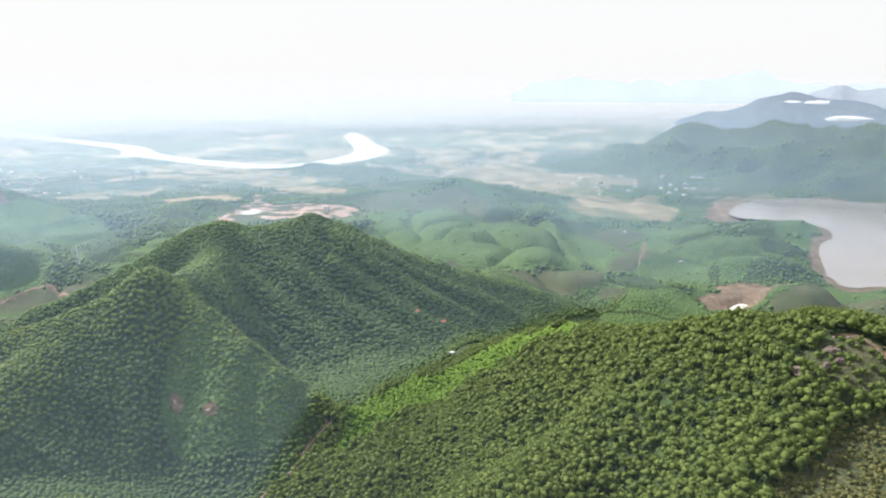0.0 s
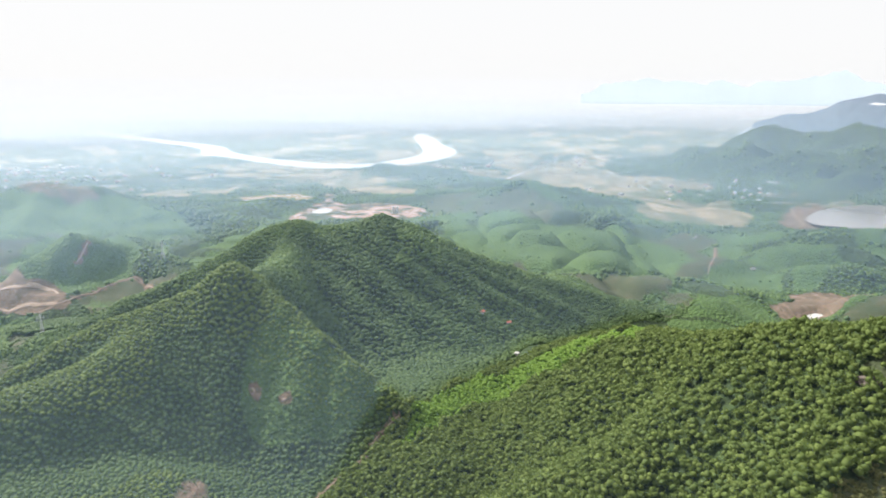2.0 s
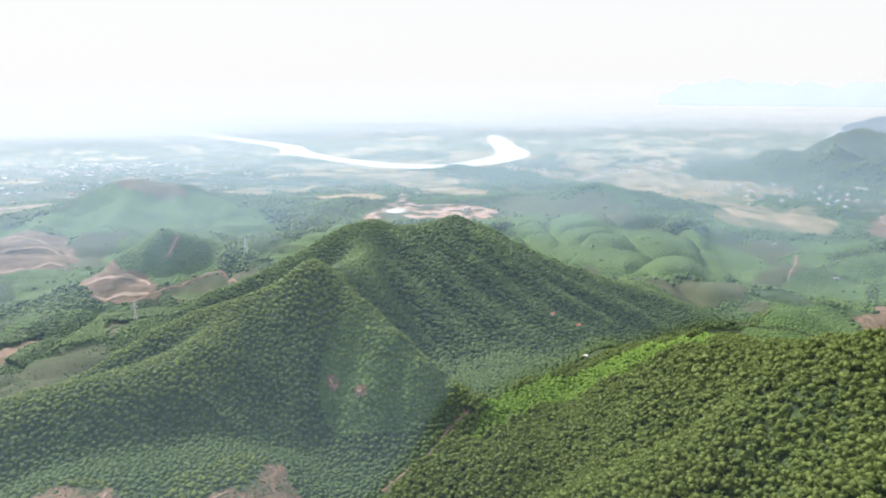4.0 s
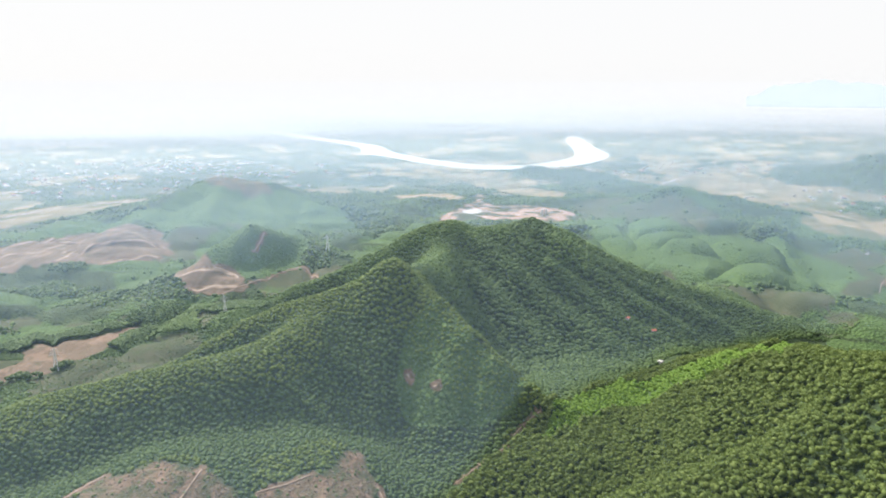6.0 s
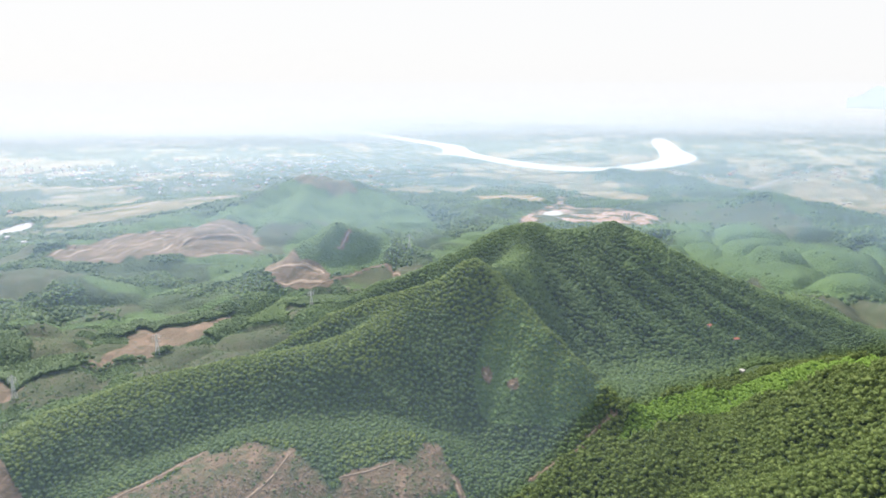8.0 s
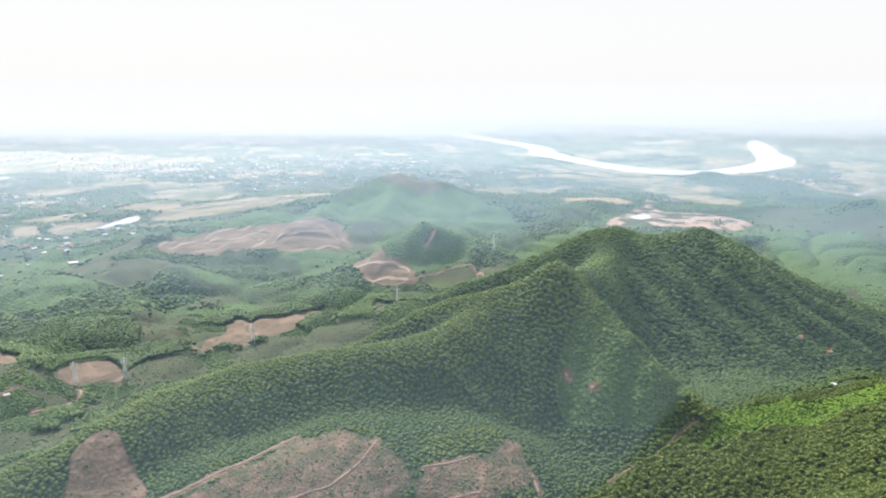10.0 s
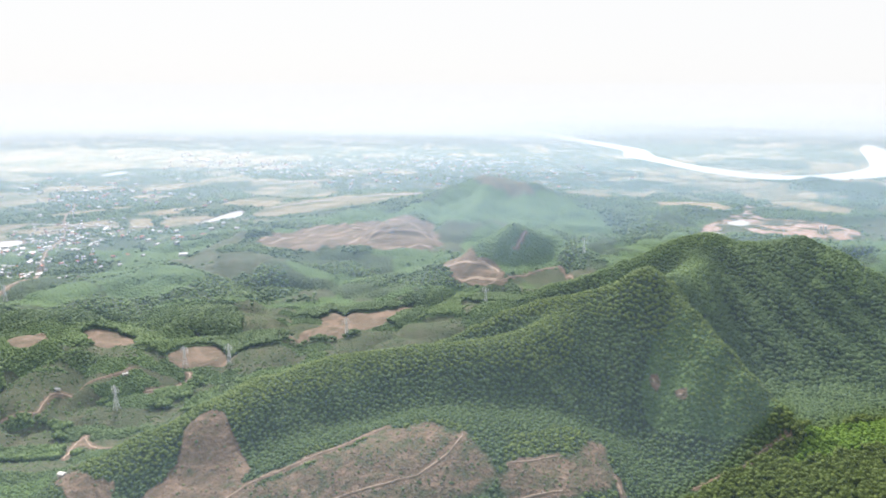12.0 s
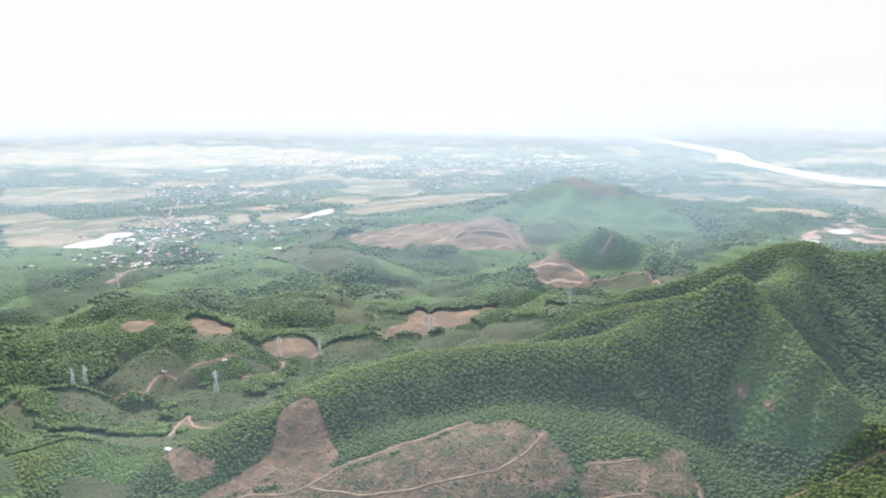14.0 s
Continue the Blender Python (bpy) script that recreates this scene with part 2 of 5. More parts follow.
# Land cover outlines, water outlines with their level, roads with their width
COVER = [
    ("young", [(-159, 455), (-130, 445), (-97, 428), (-72, 433), (-89, 397), (-113, 383), (-148, 381), (-165, 394), (-169, 411), (-170, 430), (-160, 442)]),  # plot
    ("soil", [(-615, 434), (-628, 501), (-658, 555), (-630, 564), (-590, 588), (-589, 639), (-564, 623), (-569, 564), (-565, 509), (-557, 467), (-589, 447)]),  # bare_field
    ("soil", [(-667, 314), (-676, 357), (-672, 385), (-629, 370), (-589, 364), (-586, 347), (-608, 319), (-636, 308)]),  # cut_a
    ("scrub", [(-730, 449), (-743, 521), (-752, 582), (-752, 627), (-725, 630), (-712, 578), (-719, 522), (-710, 466)]),  # cut_b
    ("soil", [(-775, 202), (-808, 238), (-808, 264), (-760, 239), (-757, 210)]),  # cut_c
    ("soil", [(-779, 281), (-803, 311), (-780, 328), (-762, 338), (-712, 299), (-742, 280)]),  # cut_d
    ("soil", [(-1051, 731), (-1107, 877), (-1078, 981), (-1024, 1066), (-942, 1084), (-904, 1094), (-859, 1028), (-807, 997), (-813, 911), (-862, 856), (-909, 787), (-994, 752)]),  # terraces
    ("soil", [(-719, 883), (-580, 769), (-567, 766), (-536, 770), (-521, 749), (-540, 722), (-578, 719), (-625, 746)]),  # scar_a
    ("scrub2", [(-334, 180), (-313, 207), (-299, 236), (-294, 260), (-276, 270), (-249, 276), (-229, 275), (-216, 267), (-203, 257), (-213, 238), (-226, 221), (-324, 148), (-383, 109), (-380, 119), (-344, 153)]),  # clear_a
    ("soil", [(-407, 187), (-392, 199), (-372, 196), (-340, 179), (-350, 157), (-382, 116), (-409, 102), (-388, 138), (-397, 163)]),  # slip
    ("scrub2", [(-203, 260), (-198, 278), (-180, 295), (-175, 339), (-161, 335), (-145, 311), (-147, 286), (-185, 253), (-196, 256)]),  # clear_b
    ("soil", [(-487, 119), (-454, 125), (-412, 130), (-406, 118), (-437, 99)]),  # cut_e
    ("scrub", [(-720, 67), (-709, 124), (-711, 205), (-649, 278), (-606, 381), (-574, 365), (-549, 256), (-446, 121), (-513, 93), (-652, 49)]),  # valley_scrub
    ("straw", [(-2738, 592), (-2397, 926), (-2134, 909), (-2078, 804), (-2132, 648), (-2217, 456)]),  # paddy_a
    ("straw", [(-1930, 381), (-1806, 599), (-1792, 694), (-1694, 542), (-1593, 565), (-1451, 459), (-1529, 367), (-1602, 296)]),  # paddy_b
    ("straw", [(-1426, 1011), (-1560, 1195), (-1538, 1444), (-1403, 1659), (-1330, 1583), (-1342, 1339), (-1352, 1177), (-1352, 1061)]),  # paddy_c
    ("straw", [(-4842, 730), (-4471, 1488), (-3267, 2273), (-2684, 2150), (-2365, 1734), (-2825, 1534), (-2703, 1287), (-3512, 795), (-3664, 521)]),  # paddy_d
    ("straw", [(-77, 3442), (45, 3569), (151, 3324), (109, 3013), (13, 2640), (-75, 2835)]),  # paddy_e
    ("straw", [(155, 2989), (405, 3324), (395, 2835), (246, 2587), (322, 2470), (546, 2348), (498, 2149), (352, 2067), (252, 2186), (159, 2348), (42, 2535)]),  # paddy_f
    ("straw", [(289, 1913), (406, 1933), (501, 1884), (577, 1750), (525, 1598), (436, 1634), (318, 1776)]),  # paddy_g
    ("straw", [(-653, 2423), (-549, 2470), (-462, 2320), (-558, 2264)]),  # paddy_h
    ("straw", [(-1078, 1939), (-973, 2045), (-926, 1960), (-1017, 1881)]),  # paddy_i
    ("straw", [(-1155, 4469), (-945, 4628), (-798, 4138), (-957, 3929)]),  # paddy_j
    ("soil", QUARRY),
    ("soil", [(584, 1595), (661, 1764), (709, 1829), (782, 1877), (774, 1810), (658, 1640), (626, 1525), (586, 1499)]),  # lake_bank
    ("soil", [(397, 1002), (467, 999), (447, 910), (448, 874), (356, 860), (319, 874), (370, 944)]),  # mudflat
    ("young", [(-45, 488), (-28, 520), (7, 541), (42, 511), (65, 428), (84, 432), (165, 748), (79, 396), (65, 414), (53, 426), (35, 449), (11, 490), (-16, 482), (-41, 437), (-59, 398), (-70, 376), (-65, 412), (-58, 457)]),  # bright_strip
    ("soil", [(147, 257), (154, 254), (160, 248), (161, 237), (158, 243), (150, 251)]),  # ridge_track
    ("grass", [(151, 228), (137, 226), (117, 214), (97, 196), (126, 183), (150, 202)]),  # grass_corner
    ("scrub", [(130, 254), (138, 255), (149, 252), (159, 245), (152, 231), (140, 233), (130, 244)]),  # rock_area
    ("straw", [(33, 2608), (151, 2916), (318, 2782), (380, 2540), (325, 2346), (161, 1761), (92, 1774)]),
    ("straw", [(200, 2191), (331, 2393), (485, 2236), (478, 2049), (352, 1887), (258, 1854)]),
    ("straw", [(266, 1675), (401, 1837), (493, 1856), (589, 1986), (545, 1783), (544, 1648), (499, 1545), (427, 1509), (339, 1547), (294, 1605)]),
    ("young", [(-1049, 1087), (-1051, 1228), (-1043, 1350), (-1001, 1408), (-904, 1435), (-763, 1399), (-630, 1375), (-646, 1234), (-750, 1212), (-831, 1187), (-824, 1058), (-967, 1126)]),  # far_hill
    ("young", [(-779, 999), (-805, 1110), (-805, 1190), (-530, 860), (-650, 1217), (-557, 1128), (-469, 837), (-503, 789), (-523, 762), (-540, 772), (-574, 763)]),  # low_hill
    ("soil2", [(-1060, 1420), (-1020, 1470), (-960, 1465), (-900, 1450), (-850, 1415), (-870, 1375), (-937, 1380), (-1000, 1375)]),
    ("young", [(-168, 1469), (18, 1378), (286, 1344), (321, 1156), (255, 1067), (133, 931), (75, 963), (-22, 1149), (-59, 706)]),  # cut_young
    ("scrub", [(-105, 1694), (-31, 1684), (22, 1721), (61, 1682), (110, 1613), (75, 1434), (-5, 1586), (-65, 1535)]),  # knoll_cut
]
WATERS = [
    ("river", 1.0, [(-3280, 5028), (-2723, 4668), (-2177, 4169), (-1723, 3802), (-1434, 3557), (-1330, 3313), (-1071, 3027), (-866, 2890), (-688, 2805), (-542, 2847), (-440, 3075), (-391, 3313), (-473, 3764), (-610, 4454), (-587, 4782), (-463, 4307), (-344, 3728), (-247, 3461), (-257, 3176), (-329, 2934), (-406, 2826), (-512, 2687), (-650, 2650), (-806, 2687), (-1009, 2847), (-1222, 3051), (-1425, 3177), (-1518, 3493), (-2048, 3917), (-2577, 4355), (-3084, 4724)]),
    ("lake", 20.0, [(646, 1625), (762, 1782), (890, 1829), (981, 1782), (1144, 1688), (667, 957), (630, 1000), (563, 973), (582, 1081), (684, 1286), (741, 1336), (774, 1436), (723, 1473), (674, 1525), (631, 1539)]),
    ("pond", 9.0, [(-492, 1487), (-482, 1538), (-435, 1531), (-449, 1475)]),
    ("pond", 9.0, [(-479, 1673), (-457, 1729), (-427, 1697), (-429, 1643), (-466, 1636)]),
    ("pond", 21.0, [(359, 879), (392, 913), (402, 894), (368, 872)]),
    ("pond", 21.0, [(433, 956), (455, 961), (432, 908), (428, 924)]),
    ("pond", 8.0, [(-1532, 379), (-1565, 423), (-1571, 482), (-1623, 509), (-1593, 565), (-1546, 540), (-1539, 496), (-1470, 462), (-1500, 411)]),
    ("pond", 4.0, [(-1484, 902), (-1518, 982), (-1573, 1106), (-1483, 1041), (-1467, 963), (-1474, 900)]),
    ("pond", 4.0, [(-1648, 903), (-1588, 913), (-1561, 893), (-1620, 894)]),
    ("pond", 6.0, [(-1308, 916), (-1303, 959), (-1271, 942), (-1278, 898)]),
    ("pond", 0.0, [(-2658, 1276), (-2697, 1408), (-2633, 1384), (-2594, 1258)]),
    ("pond", 6.0, [(-1809, 396), (-1802, 460), (-1780, 453), (-1785, 391)]),
]
ROADS = [
    ("dirt", 3, [(-163, 407), (-161, 406), (-159, 404)]),  # bare spots of the plantation
    ("dirt", 3, [(-142, 402), (-140, 402), (-138, 402)]),
    ("dirt", 1.5, [(-111, 347), (-97, 367), (-85, 378), (-83, 387), (-78, 402), (-69, 416)]),  # creek path
    ("dirt", 3, [(-342, 154), (-321, 164), (-300, 175), (-280, 196), (-259, 222), (-244, 237), (-238, 253), (-240, 276)]),  # track_a
    ("dirt", 3, [(-406, 87), (-380, 115), (-351, 140), (-342, 154), (-335, 184), (-315, 208), (-305, 236), (-295, 262)]),  # track_b
    ("dirt", 2.5, [(-187, 255), (-181, 264), (-163, 277)]),  # track_c
    ("dirt", 2.5, [(-148, 314), (-139, 304)]),  # track_d
    ("dirt", 2.5, [(-203, 273), (-190, 285), (-181, 296)]),  # track_e
    ("dirt", 3, [(-667, 153), (-643, 173), (-655, 185), (-669, 199), (-663, 226), (-654, 259), (-653, 273)]),  # track_f
    ("dirt", 4, [(-523, 143), (-563, 165), (-579, 189), (-565, 177), (-523, 177)]),  # track_g
    ("dirt", 5, [(-618, 267), (-607, 290), (-610, 312), (-620, 314)]),  # track_h
    ("dirt", 6, [(-1015, 284), (-1057, 342), (-1239, 438), (-1359, 500), (-1430, 542), (-1504, 601), (-1605, 654), (-1821, 753), (-1906, 818), (-2016, 876)]),  # village_road
    ("dirt", 11, [(-1037, 977), (-965, 1001), (-911, 1027), (-851, 1023)]),  # terr_a
    ("dirt", 11, [(-895, 824), (-925, 907), (-905, 968), (-885, 1017), (-821, 997)]),  # terr_b
    ("dirt", 11, [(-1052, 756), (-1082, 870), (-1072, 941), (-1052, 1006)]),  # terr_c
    ("dirt", 11, [(-1025, 751), (-1017, 859), (-1006, 951)]),  # terr_d
    ("dirt", 11, [(-980, 768), (-938, 815), (-952, 904)]),  # terr_e
    ("dirt", 11, [(-841, 865), (-838, 941), (-808, 956)]),  # terr_f
    ("dirt", 11, [(-612, 743), (-577, 759), (-547, 773), (-528, 759)]),  # scar_r1
    ("dirt", 11, [(-576, 723), (-554, 741), (-520, 747)]),  # scar_r2
    ("dirt", 4, [(-537, 817), (-538, 835), (-538, 844)]),  # scar_r3
    ("dirt", 8, [(630, 1571), (674, 1781), (718, 1851), (782, 1883)]),  # dam_road
    ("dirt", 3, [(-535, 731), (-507, 767), (-497, 809), (-461, 840), (-339, 678)]),  # hill_gap
    ("dirt", 2.5, [(297, 1063), (306, 1094), (331, 1152), (370, 1298)]),  # valley_lane
    ("pave", 12, [(-7, 2327), (32, 2532), (114, 2834)]),  # plain_road
    ("pave", 10, [(-1506, 1151), (-1489, 1395), (-1361, 1608)]),  # dyke_road
    ("pave", 10, [(-1763, 652), (-1480, 801)]),  # far_road
]


def chaikin(pts, times=2, closed=True):
    p = np.array(pts, float)
    for _ in range(times):
        q = np.roll(p, -1, 0)
        if closed:
            p = np.stack([0.75 * p + 0.25 * q, 0.25 * p + 0.75 * q], 1).reshape(-1, 2)
        else:
            a, b = p[:-1], p[1:]
            p = np.concatenate([p[:1], np.stack([0.75 * a + 0.25 * b, 0.25 * a + 0.75 * b], 1).reshape(-1, 2), p[-1:]])
    return p


def line_distance(x, y, pts, closed=False):
    p = np.array(pts, float)
    ends = zip(p, np.roll(p, -1, 0)) if closed else zip(p[:-1], p[1:])
    best = np.full(x.shape, 1e9)
    for a, b in ends:
        d = b - a
        t = np.clip(((x - a[0]) * d[0] + (y - a[1]) * d[1]) / max(d @ d, 1e-6), 0, 1)
        best = np.minimum(best, np.hypot(x - a[0] - t * d[0], y - a[1] - t * d[1]))
    return best


def outline_distance(x, y, pts):
    """Distance to an outline, negative inside it."""
    p = np.array(pts, float)
    inside = np.zeros(x.shape, bool)
    for a, b in zip(p, np.roll(p, -1, 0)):
        if a[1] != b[1]:
            inside ^= ((a[1] > y) != (b[1] > y)) & (x < (b[0] - a[0]) * (y - a[1]) / (b[1] - a[1]) + a[0])
    d = line_distance(x, y, pts, True)
    return np.where(inside, -d, d)


SHORES = [(kind, level, chaikin(pts)) for kind, level, pts in WATERS]


def in_box(x, y, pts, margin):
    p = np.asarray(pts, float)
    lo, hi = p.min(0) - margin, p.max(0) + margin
    return np.nonzero((x > lo[0]) & (x < hi[0]) & (y > lo[1]) & (y < hi[1]))


GULLY = [(190, 240), (150, 222), (122, 206), (95, 188), (66, 160), (40, 110)]


def cells(x, y, size, seed):
    """Random value of the nearest scattered seed, and how near the border between two of them is."""
    u, v = x / size, y / size
    iu, iv = np.floor(u).astype(np.int64), np.floor(v).astype(np.int64)
    d1, d2, val = np.full(x.shape, 9.0), np.full(x.shape, 9.0), np.zeros(x.shape)
    for a in (-1, 0, 1):
        for b in (-1, 0, 1):
            n = ((iu + a) * 73856093 ^ (iv + b) * 19349663 ^ seed * 83492791) & 0xFFFFFF
            n = (n * 1103515245 + 12345) & 0x7FFFFFFF
            px, py, pv = iu + a + (n % 1000) / 1000, iv + b + (n // 1000 % 1000) / 1000, (n // 1000000 % 1000) / 1000
            d = np.hypot(u - px, v - py)
            closer = d < d1
            d2 = np.where(closer, d1, np.minimum(d2, d))
            val = np.where(closer, pv, val)
            d1 = np.where(closer, d, d1)
    return val, (d2 - d1) * size


def height(x, y):
    x, y = np.asarray(x, float), np.asarray(y, float)
    base = base_level(x, y)
    total = np.zeros_like(x)
    k = 0.16
    wx = x + 26 * (fbm(x / 90, y / 90, 3, 5) - 0.5)
    wy = y + 26 * (fbm(x / 90, y / 90, 3, 9) - 0.5)
    for sharp, rib, pts in RIDGES:
        p = np.array(pts, float)
        lo, hi = p[:, :2].min(0) - 1.9 * p[:, 3].max(), p[:, :2].max(0) + 1.9 * p[:, 3].max()
        near = np.nonzero((x > lo[0]) & (x < hi[0]) & (y > lo[1]) & (y < hi[1]))
        if not len(near[0]):
            continue
        qx, qy, qb = wx[near], wy[near], base[near]
        ux, uy = x[near], y[near]
        best = np.full(qx.shape, -1e9)
        run = 0.0
        for a, b in zip(p[:-1], p[1:]):
            d = b[:2] - a[:2]
            n2 = d @ d
            s = np.clip(((ux - a[0]) * d[0] + (uy - a[1]) * d[1]) / n2, 0, 1)
            e = np.hypot(ux - a[0] - s * d[0], uy - a[1] - s * d[1])
            s2 = np.clip(((qx - a[0]) * d[0] + (qy - a[1]) * d[1]) / n2, 0, 1)
            e2 = np.hypot(qx - a[0] - s2 * d[0], qy - a[1] - s2 * d[1])
            mixf = smooth(0, 60, e)
            e = e * (1 - mixf) + e2 * mixf
            e = np.sqrt(e * e + 196) - 14
            w = a[3] + (b[3] - a[3]) * s
            top = a[2] + (b[2] - a[2]) * s
            u = e / w
            prof = np.exp(-(1.45 * u) ** sharp * 1.15)
            along = run + s * np.sqrt(n2)
            gully = np.abs(vnoise(along / (9 + 0.16 * w) + 0.012 * e, e / (2.2 * w) + 3.7, 70 + len(pts)) - 0.5) * 2 - 0.5
            h = (top - qb) * prof - rib * 1.5 * gully * u * np.exp(1 - 2.2 * u) * 0.9
            best = np.maximum(best, h)
            run += np.sqrt(n2)
        hill = np.maximum(best, 0)
        total[near] += np.expm1(np.minimum(k * hill, 60))
    z = base + np.log1p(total) / k
    z = z + 1.8 * (fbm(x / 24, y / 24, 3, 61) - 0.5) * smooth(2200, 1200, hub_range(x, y))
    # steep side gully of the near hill
    d = line_distance(x, y, GULLY)
    z = z - 13 * np.exp(-(d / 24) ** 2) * smooth(420, 300, hub_range(x, y))
    z = z + smooth(26, 50, z) * smooth(850, 1000, hub_range(x, y)) * (18 * (fbm(x / 80, y / 80, 4, 50) - 0.5) - 10 * np.abs(fbm(x / 45, y / 45, 3, 51) - 0.5))
    # small rounded knolls, side by side, with creases between them
    r = hub_range(x, y)
    open_land = smooth(580, 720, r) * smooth(1750, 1400, r) * smooth(75, 50, z) * smooth(-15, -60, valley_side(x, y))
    lump, crease = cells(x + 40 * (fbm(x / 70, y / 70, 2, 35) - 0.5), y + 40 * (fbm(x / 70, y / 70, 2, 36) - 0.5), 105, 27)
    calm = 0.4 * smooth(-300, -420, x)
    z = z + open_land * ((1 - calm) * (8 + 17 * lump) * (1 - (1 - np.clip(crease / 48, 0, 1)) ** 2) + calm * 9) - 3 * open_land
    # broken flanks of the big hills beyond the lake
    z = z + smooth(26, 60, z) * smooth(1750, 2100, hub_range(x, y)) * (60 * (fbm(x / 170, y / 170, 4, 52) - 0.5) - 150 * np.abs(fbm(x / 130, y / 130, 3, 53) - 0.5) + 13)
    d = outline_distance(x, y, QUARRY)
    z = z + smooth(70, 5, d) * 0.85 * (11 - z)
    for kind, level, shore in SHORES:
        span = min(30.0, 0.22 * float(np.min(np.ptp(shore, axis=0))))
        near = in_box(x, y, shore, 2 * span)
        if len(near[0]):
            d = outline_distance(x[near], y[near], shore)
            f = smooth(1.6 * span, 0, d)
            z[near] = z[near] * (1 - f) + np.minimum(z[near], level + 0.6) * f
            f = smooth(0, -0.6 * span, d)
            z[near] = z[near] * (1 - f) + (level - 3) * f
    return z


def far(x, y, z):
    """Land past 3 km is drawn in towards the hub along its lines of sight, since the view ends at 5 km."""
    x, y, z = np.asarray(x, float), np.asarray(y, float), np.asarray(z, float)
    r = hub_range(x, y)
    r2 = np.where(r > 3000, 3000 + 1750 * (1 - np.exp(-(r - 3000) / 2536.0)), r)
    f = r2 / np.maximum(r, 1)
    return HUB[0] + (x - HUB[0]) * f, HUB[1] + (y - HUB[1]) * f, np.where(r > 3000, HUB[2] + (z - HUB[2]) * f, z)


def valley_side(x, y):
    """Positive on the near hill's side of the creek."""
    cy = np.array([-400, 300, 365, 440, 500, 560, 650, 760, 900])
    cx = np.array([-180, -130, -100, -66, -45, -10, 55, 150, 260])
    return x - np.interp(y, cy, cx)
# ---------------------------------------------------------------- materials


def node_mat(name, rough=0.85, spec=0.2):
    m = bpy.data.materials.new(name)
    m.use_nodes = True
    n, l = m.node_tree.nodes, m.node_tree.links
    b = n["Principled BSDF"]
    b.inputs["Roughness"].default_value = rough
    b.inputs["Specular IOR Level"].default_value = spec
    return m, n, l, b


def noise_node(n, l, scale, detail=4, coords=None, rough=0.6):
    t = n.new("ShaderNodeTexNoise")
    t.inputs["Scale"].default_value, t.inputs["Detail"].default_value, t.inputs["Roughness"].default_value = scale, detail, rough
    if coords:
        l.new(coords, t.inputs["Vector"])
    return t.outputs["Fac"]


def ramp(n, l, fac, stops):
    r = n.new("ShaderNodeValToRGB")
    while len(r.color_ramp.elements) < len(stops):
        r.color_ramp.elements.new(0.5)
    for e, (p, c) in zip(r.color_ramp.elements, stops):
        e.position, e.color = p, (*c, 1)
    l.new(fac, r.inputs["Fac"])
    return r.outputs["Color"]


def mix(n, l, fac, a, b, mode="MIX"):
    x = n.new("ShaderNodeMix")
    x.data_type, x.blend_type = "RGBA", mode
    for sock, v in ((x.inputs["Factor"], fac), (x.inputs["A"], a), (x.inputs["B"], b)):
        if isinstance(v, (int, float)):
            sock.default_value = v
        elif isinstance(v, tuple):
            sock.default_value = (*v, 1)
        else:
            l.new(v, sock)
    return x.outputs["Result"]


def bump(n, l, b, height, strength, distance):
    x = n.new("ShaderNodeBump")
    x.inputs["Strength"].default_value, x.inputs["Distance"].default_value = strength, distance
    l.new(height, x.inputs["Height"])
    l.new(x.outputs["Normal"], b.inputs["Normal"])


def position(n):
    return n.new("ShaderNodeNewGeometry").outputs["Position"]


